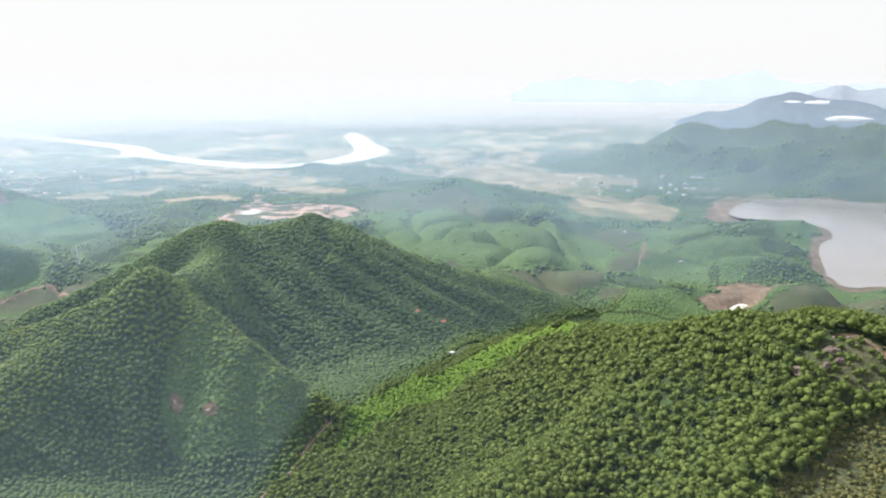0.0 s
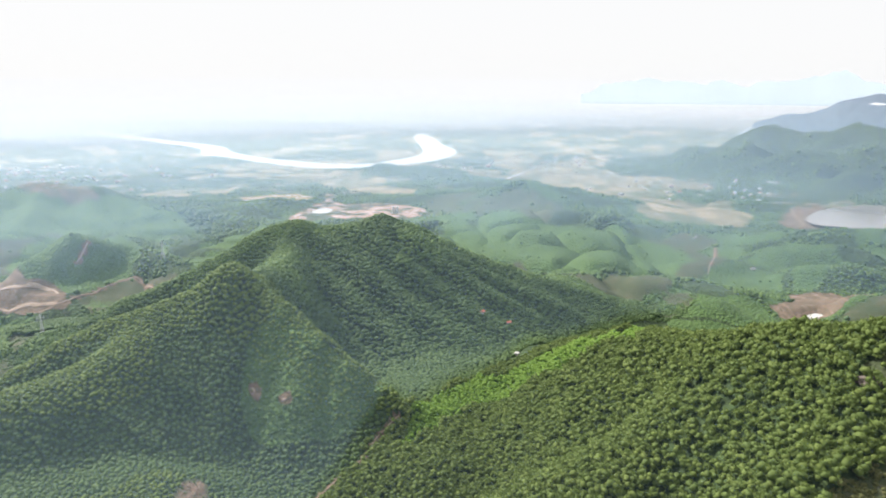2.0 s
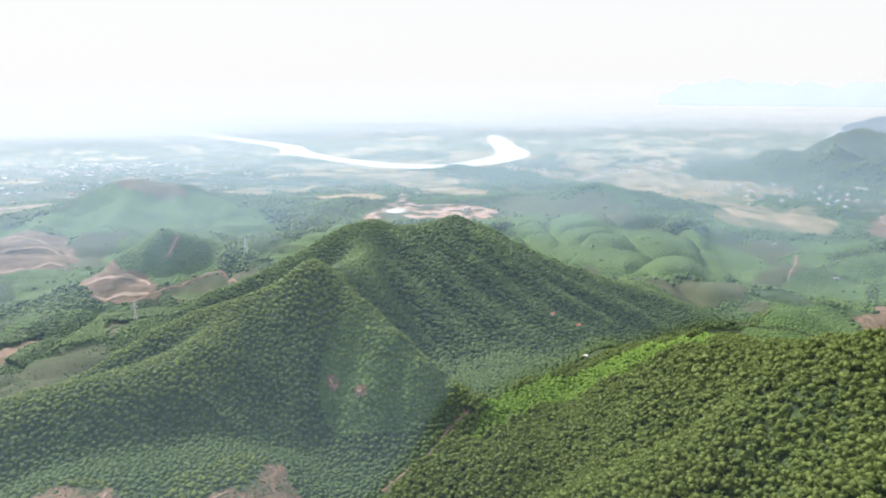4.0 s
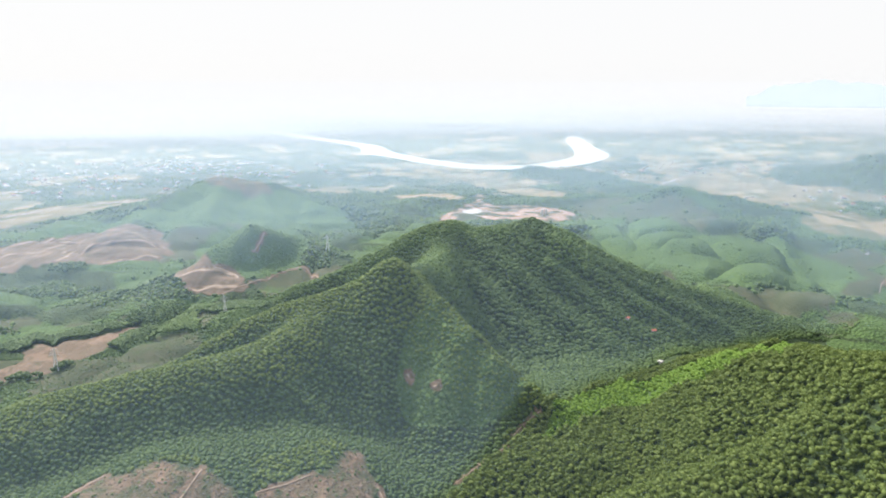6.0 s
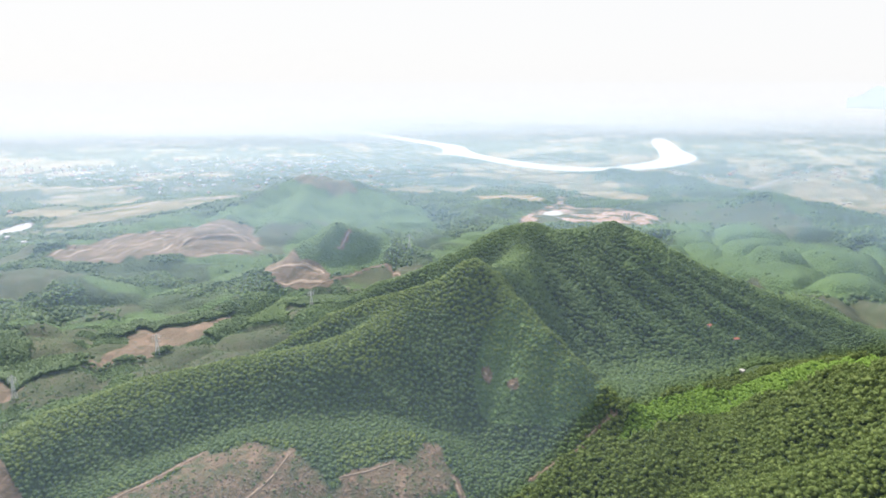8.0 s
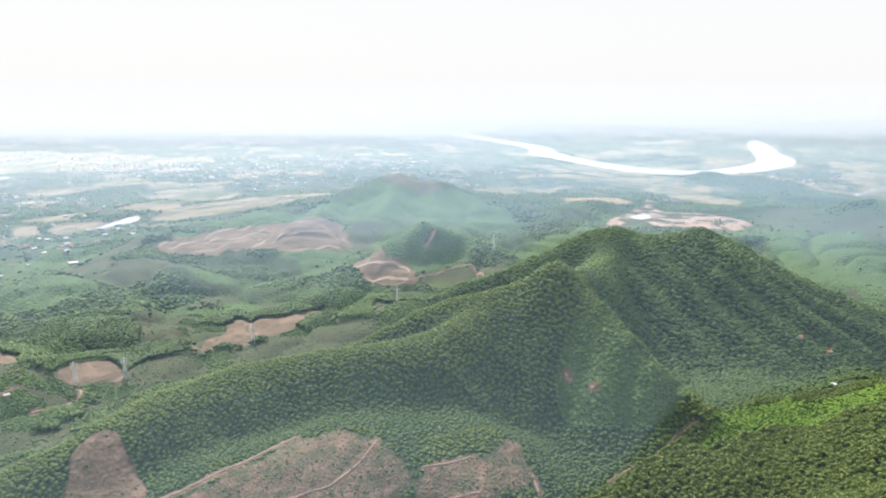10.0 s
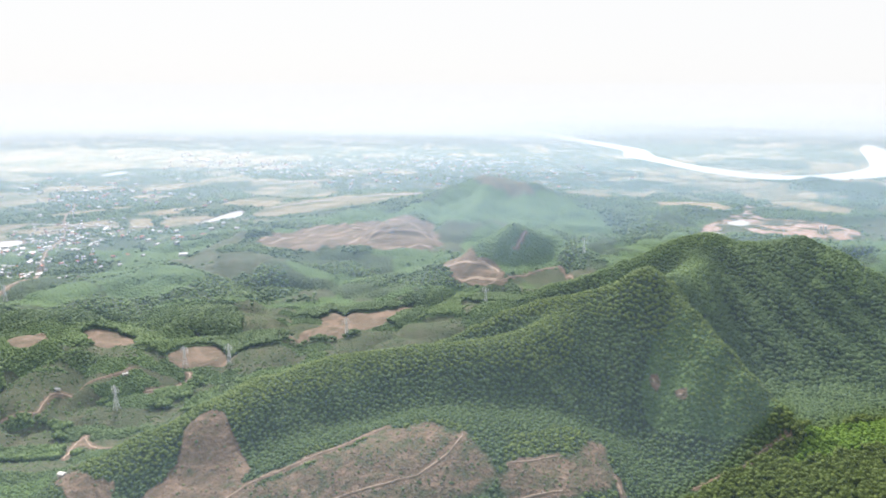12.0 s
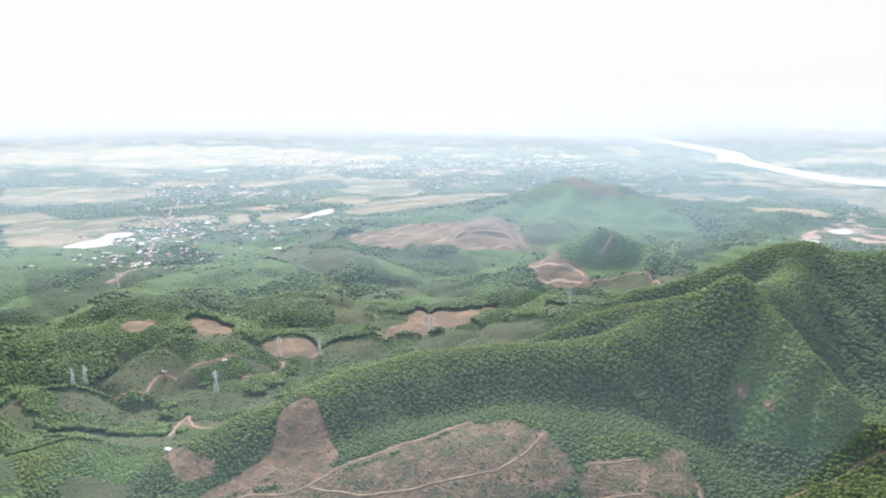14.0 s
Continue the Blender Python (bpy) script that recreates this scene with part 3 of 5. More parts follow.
def ground_material():
    m, n, l, b = node_mat("ground_cover", 0.9, 0.15)
    pos = position(n)
    fine, mid, big = noise_node(n, l, 0.35, 5, pos), noise_node(n, l, 0.05, 5, pos), noise_node(n, l, 0.008, 4, pos)
    forest = ramp(n, l, mid, [(0.3, (0.04, 0.07, 0.024)), (0.5, (0.062, 0.1, 0.034)), (0.7, (0.09, 0.135, 0.046))])
    forest = mix(n, l, fine, mix(n, l, 0.5, forest, (0.02, 0.035, 0.012)), forest)
    young = ramp(n, l, mid, [(0.3, (0.062, 0.115, 0.034)), (0.6, (0.09, 0.152, 0.044)), (0.8, (0.118, 0.178, 0.056))])
    soil = ramp(n, l, mix(n, l, 0.5, mid, fine), [(0.3, (0.1, 0.07, 0.047)), (0.5, (0.16, 0.113, 0.08)), (0.7, (0.26, 0.195, 0.145))])
    plots = n.new("ShaderNodeTexVoronoi")
    plots.inputs["Scale"].default_value = 0.021
    stretch = n.new("ShaderNodeMapping")
    stretch.inputs["Rotation"].default_value, stretch.inputs["Scale"].default_value = (0, 0, 0.6), (1.0, 0.55, 0.0)
    l.new(pos, stretch.inputs["Vector"])
    l.new(stretch.outputs["Vector"], plots.inputs["Vector"])
    tone = n.new("ShaderNodeSeparateColor")
    l.new(plots.outputs["Color"], tone.inputs["Color"])
    straw = ramp(n, l, mix(n, l, 0.35, tone.outputs["Red"], mid), [(0.15, (0.1, 0.12, 0.06)), (0.4, (0.18, 0.16, 0.09)), (0.65, (0.25, 0.205, 0.125)), (0.9, (0.33, 0.265, 0.175))])
    scrub = ramp(n, l, mix(n, l, 0.4, mid, fine), [(0.32, (0.04, 0.06, 0.025)), (0.5, (0.06, 0.072, 0.034)), (0.68, (0.1, 0.092, 0.056))])
    crowns = n.new("ShaderNodeTexVoronoi")          # closed canopy of small crowns, seen from far, with shade painted between them
    crowns.inputs["Scale"].default_value = 0.24
    l.new(pos, crowns.inputs["Vector"])
    gap = n.new("ShaderNodeMapRange")
    gap.inputs["From Min"].default_value, gap.inputs["From Max"].default_value = 0.75, 0.15
    l.new(crowns.outputs["Distance"], gap.inputs["Value"])
    forest = mix(n, l, gap.outputs["Result"], mix(n, l, 0.6, forest, (0.02, 0.03, 0.014)), forest)
    young = mix(n, l, gap.outputs["Result"], mix(n, l, 0.45, young, (0.03, 0.045, 0.02)), young)
    at = n.new("ShaderNodeAttribute")
    at.attribute_name = "cover"
    sep = n.new("ShaderNodeSeparateColor")
    l.new(at.outputs["Color"], sep.inputs["Color"])
    wob = n.new("ShaderNodeMath")
    wob.operation, wob.inputs[1].default_value = "SUBTRACT", 0.5
    l.new(noise_node(n, l, 0.09, 5, pos), wob.inputs[0])

    def edged(out):
        a = n.new("ShaderNodeMath")
        a.operation = "ADD"
        l.new(out, a.inputs[0])
        l.new(wob.outputs[0], a.inputs[1])
        r = n.new("ShaderNodeMapRange")
        r.inputs["From Min"].default_value, r.inputs["From Max"].default_value = 0.4, 0.6
        l.new(a.outputs[0], r.inputs["Value"])
        return r.outputs["Result"]
    c = mix(n, l, edged(sep.outputs["Blue"]), forest, young)
    c = mix(n, l, edged(at.outputs["Alpha"]), c, scrub)
    c = mix(n, l, edged(sep.outputs["Green"]), c, straw)
    patchy = n.new("ShaderNodeMapRange")
    patchy.inputs["From Min"].default_value, patchy.inputs["From Max"].default_value = 0.3, 0.44
    l.new(noise_node(n, l, 0.11, 6, pos, 0.7), patchy.inputs["Value"])
    wash = n.new("ShaderNodeMapping")       # runnels that rain has cut down the slope
    wash.inputs["Rotation"].default_value, wash.inputs["Scale"].default_value = (0, 0, -0.62), (0.2, 0.022, 0.0)
    l.new(pos, wash.inputs["Vector"])
    runnel = n.new("ShaderNodeMapRange")
    runnel.inputs["From Min"].default_value, runnel.inputs["From Max"].default_value = 0.42, 0.6
    l.new(noise_node(n, l, 1.0, 4, wash.outputs["Vector"], 0.65), runnel.inputs["Value"])
    soil = mix(n, l, runnel.outputs["Result"], mix(n, l, 0.55, soil, (0.07, 0.062, 0.034)), soil)
    axes = n.new("ShaderNodeSeparateXYZ")       # terraces cut along the slope
    l.new(pos, axes.inputs["Vector"])
    drift = n.new("ShaderNodeMath")
    drift.operation, drift.inputs[1].default_value = "MULTIPLY_ADD", 9.0
    l.new(mid, drift.inputs[0])
    l.new(axes.outputs["Z"], drift.inputs[2])
    step = n.new("ShaderNodeMath")
    step.operation, step.inputs[1].default_value = "PINGPONG", 3.4
    l.new(drift.outputs[0], step.inputs[0])
    cutting = n.new("ShaderNodeMapRange")
    cutting.inputs["From Min"].default_value, cutting.inputs["From Max"].default_value, cutting.inputs["To Max"].default_value = 0.75, 0.45, 0.3
    l.new(step.outputs[0], cutting.inputs["Value"])
    soil = mix(n, l, cutting.outputs["Result"], soil, (0.3, 0.2, 0.145))
    soil = mix(n, l, patchy.outputs["Result"], scrub, soil)
    dug = n.new("ShaderNodeAttribute")       # freshly dug pinkish clay
    dug.attribute_name = "pale"
    clay = ramp(n, l, mix(n, l, 0.4, mid, fine), [(0.35, (0.22, 0.14, 0.105)), (0.5, (0.31, 0.215, 0.17)), (0.62, (0.44, 0.345, 0.295))])
    left = n.new("ShaderNodeMapRange")
    left.inputs["From Min"].default_value, left.inputs["From Max"].default_value = 0.46, 0.53
    l.new(noise_node(n, l, 0.017, 5, pos, 0.6), left.inputs["Value"])
    clay = mix(n, l, left.outputs["Result"], clay, scrub)
    soil = mix(n, l, dug.outputs["Fac"], soil, clay)
    c = mix(n, l, edged(sep.outputs["Red"]), c, soil)
    farm = n.new("ShaderNodeAttribute")
    farm.attribute_name = "farm"
    plots2 = n.new("ShaderNodeTexVoronoi")
    plots2.inputs["Scale"].default_value = 0.03
    narrow = n.new("ShaderNodeMapping")
    narrow.inputs["Rotation"].default_value, narrow.inputs["Scale"].default_value = (0, 0, -0.35), (0.55, 1.0, 0.0)
    l.new(pos, narrow.inputs["Vector"])
    l.new(narrow.outputs["Vector"], plots2.inputs["Vector"])
    tone2 = n.new("ShaderNodeSeparateColor")
    l.new(plots2.outputs["Color"], tone2.inputs["Color"])
    land = ramp(n, l, mix(n, l, 0.3, tone2.outputs["Green"], big), [(0.0, (0.03, 0.05, 0.026)), (0.5, (0.042, 0.07, 0.034)), (0.6, (0.075, 0.105, 0.05)), (0.72, (0.16, 0.155, 0.095)), (0.88, (0.28, 0.245, 0.19))])
    spot = n.new("ShaderNodeMapRange")
    spot.inputs["From Min"].default_value, spot.inputs["From Max"].default_value = 0.5, 0.56
    l.new(noise_node(n, l, 0.045, 6, pos, 0.75), spot.inputs["Value"])
    land = mix(n, l, spot.outputs["Result"], land, (0.04, 0.06, 0.028))
    share = n.new("ShaderNodeMath")
    share.operation = "MULTIPLY"
    share.inputs[1].default_value = 0.9
    l.new(farm.outputs["Fac"], share.inputs[0])
    c = mix(n, l, share.outputs[0], c, land)
    l.new(c, b.inputs["Base Color"])
    leafy = mix(n, l, edged(sep.outputs["Red"]), mix(n, l, edged(at.outputs["Alpha"]), gap.outputs["Result"], (0.3, 0.3, 0.3)), (0.3, 0.3, 0.3))
    hill = n.new("ShaderNodeMath")
    hill.operation = "ADD"
    l.new(leafy, hill.inputs[0])
    l.new(fine, hill.inputs[1])
    bump(n, l, b, hill.outputs[0], 0.8, 2.2)
    return m


def leaf_material(name, dark, mid, light, through=0.25, single=False):
    m, n, l, b = node_mat(name, 0.7, 0.25)
    geo = n.new("ShaderNodeNewGeometry")
    own = ramp(n, l, n.new("ShaderNodeObjectInfo").outputs["Random"] if single else geo.outputs["Random Per Island"], [(0.0, dark), (0.5, mid), (1.0, light)])
    mott = noise_node(n, l, 1.1, 4, geo.outputs["Position"], 0.7)
    big = noise_node(n, l, 0.02, 3, geo.outputs["Position"])
    c = mix(n, l, mott, mix(n, l, 0.55, own, dark), own)
    c = mix(n, l, big, c, mix(n, l, 0.35, c, light))
    l.new(c, b.inputs["Base Color"])
    bump(n, l, b, mott, 0.5, 0.6)
    t = n.new("ShaderNodeBsdfTranslucent")
    l.new(c, t.inputs["Color"])
    s = n.new("ShaderNodeMixShader")
    s.inputs["Fac"].default_value = through
    l.new(b.outputs["BSDF"], s.inputs[1])
    l.new(t.outputs["BSDF"], s.inputs[2])
    l.new(s.outputs["Shader"], n["Material Output"].inputs["Surface"])
    return m


def plain_material(name, stops, scale, rough=0.8, spec=0.2, relief=0.4, dist=0.2):
    m, n, l, b = node_mat(name, rough, spec)
    pos = position(n)
    f = noise_node(n, l, scale, 5, pos)
    l.new(ramp(n, l, f, stops), b.inputs["Base Color"])
    bump(n, l, b, f, relief, dist)
    return m


def water_material(name, tint, ripple):
    m, n, l, b = node_mat(name, 0.12, 0.5)
    b.inputs["Base Color"].default_value = (*tint, 1)
    b.inputs["IOR"].default_value = 1.33
    bump(n, l, b, noise_node(n, l, ripple, 3, position(n)), 0.06, 0.4)
    return m


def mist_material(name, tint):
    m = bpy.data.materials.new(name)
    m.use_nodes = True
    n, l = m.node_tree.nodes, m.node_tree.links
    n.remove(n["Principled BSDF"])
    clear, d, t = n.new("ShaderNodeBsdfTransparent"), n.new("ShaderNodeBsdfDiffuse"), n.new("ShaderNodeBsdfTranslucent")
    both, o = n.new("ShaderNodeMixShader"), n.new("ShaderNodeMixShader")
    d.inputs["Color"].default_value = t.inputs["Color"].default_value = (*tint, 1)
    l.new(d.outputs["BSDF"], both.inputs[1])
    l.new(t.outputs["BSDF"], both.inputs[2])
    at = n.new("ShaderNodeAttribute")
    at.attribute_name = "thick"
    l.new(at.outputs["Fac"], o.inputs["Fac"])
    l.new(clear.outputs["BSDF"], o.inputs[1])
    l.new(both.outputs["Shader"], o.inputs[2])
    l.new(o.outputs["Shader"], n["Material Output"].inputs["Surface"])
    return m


M_GROUND = ground_material()
ACACIA = ((0.082, 0.128, 0.03), (0.125, 0.178, 0.038), (0.17, 0.222, 0.048))
M_ACACIA = leaf_material("acacia_leaves", *ACACIA, 0.35)
M_ACACIA_ONE = leaf_material("acacia_leaves_single", *ACACIA, 0.35, True)
M_FOREST = leaf_material("forest_leaves", (0.066, 0.118, 0.036), (0.092, 0.152, 0.044), (0.122, 0.185, 0.054), 0.35)
# lime green of young rows, brightened to paint in the sun on their slope
M_LIME_LIT = leaf_material("lime_lit_leaves", (0.13, 0.24, 0.03), (0.17, 0.29, 0.036), (0.2, 0.32, 0.044), 0.4)
# sunlit rim of the crest painted into the leaf colour
M_CREST_LIT = leaf_material("crest_leaves_lit", (0.1, 0.16, 0.032), (0.138, 0.2, 0.038), (0.172, 0.228, 0.046), 0.4)
# young growth; also crest trees, painted lighter as if sunlit
M_YOUNG_OR_LIT = leaf_material("young_or_lit_leaves", (0.085, 0.15, 0.038), (0.115, 0.185, 0.046), (0.145, 0.215, 0.058), 0.32)
M_BARK = plain_material("bark", [(0.3, (0.1, 0.075, 0.055)), (0.7, (0.2, 0.16, 0.12))], 3.0)
# river's near-white base paints in the glint of the sky
M_WATER = water_material("river_glint_white", (0.62, 0.62, 0.59), 0.05)
M_LAKE = water_material("lake_water", (0.24, 0.215, 0.2), 0.05)
M_POND = water_material("pale_pond", (0.5, 0.49, 0.46), 0.05)
M_DIRT = plain_material("dirt_track", [(0.3, (0.23, 0.165, 0.115)), (0.7, (0.36, 0.28, 0.21))], 0.4)
M_PAVE = plain_material("pale_road", [(0.3, (0.42, 0.41, 0.38)), (0.7, (0.56, 0.55, 0.52))], 0.3)
# blue of the haze painted into the sheets as their tint
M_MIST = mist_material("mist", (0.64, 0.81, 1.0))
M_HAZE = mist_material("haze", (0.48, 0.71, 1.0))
M_OLIVE = leaf_material("olive_leaves", (0.1, 0.11, 0.035), (0.14, 0.15, 0.05), (0.2, 0.2, 0.075), 0.35)
M_SLASH = plain_material("dead_branches", [(0.3, (0.1, 0.08, 0.06)), (0.7, (0.22, 0.18, 0.14))], 0.8)
M_CLOUD = mist_material("cloud", (0.95, 0.97, 1.0))
M_STEEL = plain_material("galvanised_steel", [(0.3, (0.45, 0.46, 0.47)), (0.7, (0.62, 0.63, 0.64))], 2.0, 0.45, 0.5)
M_WALL = plain_material("plaster_wall", [(0.3, (0.34, 0.32, 0.28)), (0.7, (0.5, 0.47, 0.43))], 0.5)
M_TILE = plain_material("red_roof", [(0.3, (0.3, 0.1, 0.07)), (0.7, (0.42, 0.17, 0.11))], 0.8)
M_TIN = plain_material("tin_roof", [(0.3, (0.22, 0.23, 0.235)), (0.7, (0.38, 0.385, 0.39))], 0.8, 0.5, 0.4)
M_ROCK = plain_material("weathered_rock", [(0.3, (0.07, 0.055, 0.045)), (0.5, (0.13, 0.105, 0.09)), (0.7, (0.24, 0.2, 0.175))], 0.35, 0.9, 0.2, 0.9, 0.8)
M_PALE = plain_material("pale_roof", [(0.3, (0.42, 0.4, 0.37)), (0.7, (0.66, 0.64, 0.6))], 0.8)
M_GLASS = plain_material("dark_window", [(0.3, (0.03, 0.035, 0.04)), (0.7, (0.06, 0.065, 0.07))], 1.0, 0.15, 0.5)
# ---------------------------------------------------------------- ground


def mesh_np(name, verts, loops, size, material, smooth_faces=False):
    """A mesh from arrays: faces of one size."""
    verts, loops = np.asarray(verts, np.float32), np.asarray(loops, np.int32)
    me = bpy.data.meshes.new(name)
    nf = len(loops) // size
    me.vertices.add(len(verts))
    me.vertices.foreach_set("co", verts.ravel())
    me.loops.add(nf * size)
    me.loops.foreach_set("vertex_index", loops.ravel())
    me.polygons.add(nf)
    me.polygons.foreach_set("loop_start", np.arange(0, nf * size, size, dtype=np.int32))
    me.update(calc_edges=True)
    me.materials.append(material)
    if smooth_faces:
        me.shade_smooth()
    return new(name, me)


CHANNELS = {"soil": (1, 0, 0, 0), "straw": (0, 1, 0, 0), "young": (0, 0, 1, 0), "scrub": (0, 0, 0, 1), "soil2": (0.5, 0, 0, 1), "scrub2": (0.54, 0, 0, 1), "grass": (0, 0.3, 0.2, 0.9)}


def blocks(x, y):
    """Planted blocks of the valley floor: a value for each block, and the distance to its edge."""
    return cells(x + 34 * fbm(x / 55, y / 55, 2, 71), y + 34 * fbm(x / 55, y / 55, 2, 72), 66, 15)


def cover_of(x, y, z):
    """Weights of bare soil, dry straw, young plantation and scrub."""
    x, y = np.asarray(x, float), np.asarray(y, float)
    r = hub_range(x, y)
    out = np.zeros((len(x), 4))
    wx, wy = x + 60 * (fbm(x / 150, y / 150, 3, 81) - 0.5), y + 60 * (fbm(x / 150, y / 150, 3, 82) - 0.5)
    val, border = cells(wx, wy, 105, 3)
    patch = smooth(0.42, 0.5, val) * smooth(3, 9, border)
    out[:, 2] = patch * smooth(620, 900, r) * smooth(2100, 1500, r)
    out[:, 3] = smooth(0.86, 0.9, val) * smooth(700, 900, r) * smooth(2200, 1700, r) * 0.8
    kind_v, edge_v = blocks(x, y)
    floor = smooth(62, 48, np.asarray(z)) * smooth(1000, 900, r) * (valley_side(x, y) < 0)
    out[:, 3] = np.maximum(out[:, 3], floor * np.maximum(smooth(0.3, 0.28, kind_v), 0.9 * smooth(4, 2, edge_v)))
    out[:, 2] = np.maximum(out[:, 2], floor * smooth(0.62, 0.66, kind_v))
    val2, border2 = cells(wx, wy, 190, 8)
    low = smooth(22, 12, z)
    field = smooth(0.67, 0.71, 0.13 * smooth(2000, 2600, r) + 0.55 * fbm(x / 420, y / 420, 3, 90) + 0.45 * val2) * smooth(6, 20, border2)
    out[:, 1] = np.maximum(out[:, 1], field * smooth(1500, 1900, r) * low)
    for kind, pts in COVER:
        near = in_box(x, y, pts, 60)
        if not len(near[0]):
            continue
        qx, qy = x[near], y[near]
        d = outline_distance(qx, qy, chaikin(pts, 2)) + (6 + 0.02 * r[near]) * (fbm(qx / 22, qy / 22, 5, 55) - 0.5)
        edge = 1.5 + 0.004 * r[near]
        w = smooth(edge, -edge, d)[:, None]
        out[near[0]] = out[near[0]] * (1 - w) + w * np.array(CHANNELS[kind])
    # copses and hedges that stand in strips on the scrubby valley floor
    strips = fbm((x + 0.5 * y) / 95, (y - 0.5 * x) / 30, 3, 29)
    copse = floor * smooth(0.47, 0.5, strips) * (out[:, 0] < 0.3)
    out[:, 3] *= 1 - copse
    out[:, 2] = np.maximum(out[:, 2], copse * smooth(0.4, 0.5, fbm(x / 60, y / 60, 2, 28)))
    for kind, level, shore in SHORES:
        if kind == "river":
            continue
        rim = 16.0 if kind == "lake" else 5.0
        near = in_box(x, y, shore, 40)
        if len(near[0]):
            d = outline_distance(x[near], y[near], shore) + 12 * (fbm(x[near] / 30, y[near] / 30, 3, 19) - 0.5)
            w = smooth(rim * 1.3, rim * 0.7, d)
            out[near[0]] *= (1 - w)[:, None]
            out[near[0], 0] = np.maximum(out[near[0], 0], w)
    for kind, width, pts in ROADS:
        near = in_box(x, y, pts, 40)
        if len(near[0]):
            d = line_distance(x[near], y[near], chaikin(pts, 2, False))
            w = smooth(width * 1.1 + 1.5, width * 0.3, d)
            out[near[0], 0] = np.maximum(out[near[0], 0], w)
    return out.astype(np.float32)


def build_ground():
    az = np.concatenate([np.arange(-180, -90, 3.0), np.arange(-90, 50, 0.34), np.arange(50, 180, 3.0)])
    rr = np.concatenate([[0, 40, 80, 120], np.arange(150, 900, 3.8), np.geomspace(903, 3250, 220), np.geomspace(3300, 90000, 60)])
    A, R = np.meshgrid(np.radians(az), rr)
    X, Y = HUB[0] + R * np.sin(A), HUB[1] + R * np.cos(A)
    x, y = X.ravel(), Y.ravel()
    z = height(x, y)
    wx, wy, wz = far(x, y, z)
    na, nr = len(az), len(rr)
    i, j = np.meshgrid(np.arange(nr - 1), np.arange(na), indexing="ij")
    j2 = (j + 1) % na
    loops = np.stack([i * na + j, i * na + j2, (i + 1) * na + j2, (i + 1) * na + j], -1).reshape(-1, 4)[:, ::-1]
    ob = mesh_np("ground", np.stack([wx, wy, wz], 1), loops.ravel(), 4, M_GROUND, True)
    col = ob.data.color_attributes.new("cover", "FLOAT_COLOR", "POINT")
    col.data.foreach_set("color", cover_of(x, y, z).ravel())
    lowland = smooth(26, 14, z) * smooth(1350, 1750, hub_range(x, y)) * (1 - smooth(0.4, 0.8, cover_of(x, y, z)[:, 0]))
    lowland = lowland * (1 - 0.85 * smooth(0.3, 0.7, cover_of(x, y, z)[:, 1]))
    lowland = np.clip(lowland * smooth(0.36, 0.5, fbm(x / 300, y / 300, 3, 61)), 0, 1)
    farm = ob.data.attributes.new("farm", "FLOAT", "POINT")
    farm.data.foreach_set("value", lowland.astype(np.float32))
    pale = ob.data.attributes.new("pale", "FLOAT", "POINT")
    pale.data.foreach_set("value", smooth(6, -6, outline_distance(x, y, chaikin(QUARRY, 2))).astype(np.float32))
    return tagged(ob, "green hills and valley floor with fields and red soil", "ground", kind="structure")


GROUND = build_ground()
# ---------------------------------------------------------------- water, roads, mist, far ranges


def water(kind, level, shore):
    p = np.asarray(shore)
    n = len(p)
    x, y, z = far(p[:, 0], p[:, 1], np.full(n, level))
    bm = bmesh.new()
    face = bm.faces.new([bm.verts.new(v) for v in zip(x, y, z)])
    if face.calc_area() and face.normal.z < 0:
        face.normal_flip()
    bmesh.ops.triangulate(bm, faces=bm.faces[:])
    me = bpy.data.meshes.new(kind)
    bm.normal_update()
    bm.to_mesh(me)
    bm.free()
    me.materials.append({"lake": M_LAKE, "pond": M_POND, "river": M_WATER}[kind])
    label = {"river": "wide river with the sky's white glint painted into its colour", "lake": "pale reservoir with bare shores",
             "pond": "small bright pond among fields"}[kind]
    return tagged(new(kind, me), label, "water", kind="structure")


for kind, level, shore in SHORES:
    water(kind, level, shore)


def ribbon(kind, width, pts):
    p = chaikin(pts, 2, False)
    step = np.hypot(*np.diff(p, axis=0).T)
    run = np.concatenate([[0], np.cumsum(step)])
    s = np.arange(0, run[-1] + 0.1, max(3.0, run[-1] / 160))
    q = np.stack([np.interp(s, run, p[:, 0]), np.interp(s, run, p[:, 1])], 1)
    q = q + 0.5 * width * (np.stack([vnoise(s / 14, s * 0, 3), vnoise(s / 14, s * 0, 4)], 1) - 0.5)
    d = np.gradient(q, axis=0)
    d = d / np.maximum(np.hypot(*d.T), 1e-6)[:, None]
    side = np.stack([-d[:, 1], d[:, 0]], 1)
    half = width * (0.12 + 0.16 * vnoise(s / 9, s * 0 + 5, 6))
    rows = []
    for k in (-1, -0.4, 0.4, 1):
        e = q + side * (k * half)[:, None]
        z = height(e[:, 0], e[:, 1]) + (0.35 if abs(k) < 1 else 0.02) + 0.0004 * hub_range(e[:, 0], e[:, 1])
        rows.append(np.stack(far(e[:, 0], e[:, 1], z), 1))
    v = np.stack(rows, 1).reshape(-1, 3)
    i = np.arange(len(s) - 1)[:, None] * 4 + np.arange(3)[None]
    loops = np.stack([i, i + 1, i + 5, i + 4], -1).reshape(-1)
    ob = mesh_np("dirt_track" if kind == "dirt" else "road", v, loops[::-1], 4, M_DIRT if kind == "dirt" else M_PAVE, True)
    return tagged(ob, "pale orange dirt track worn into the slope" if kind == "dirt" else "pale straight road across the rice plain", "road", kind="structure")


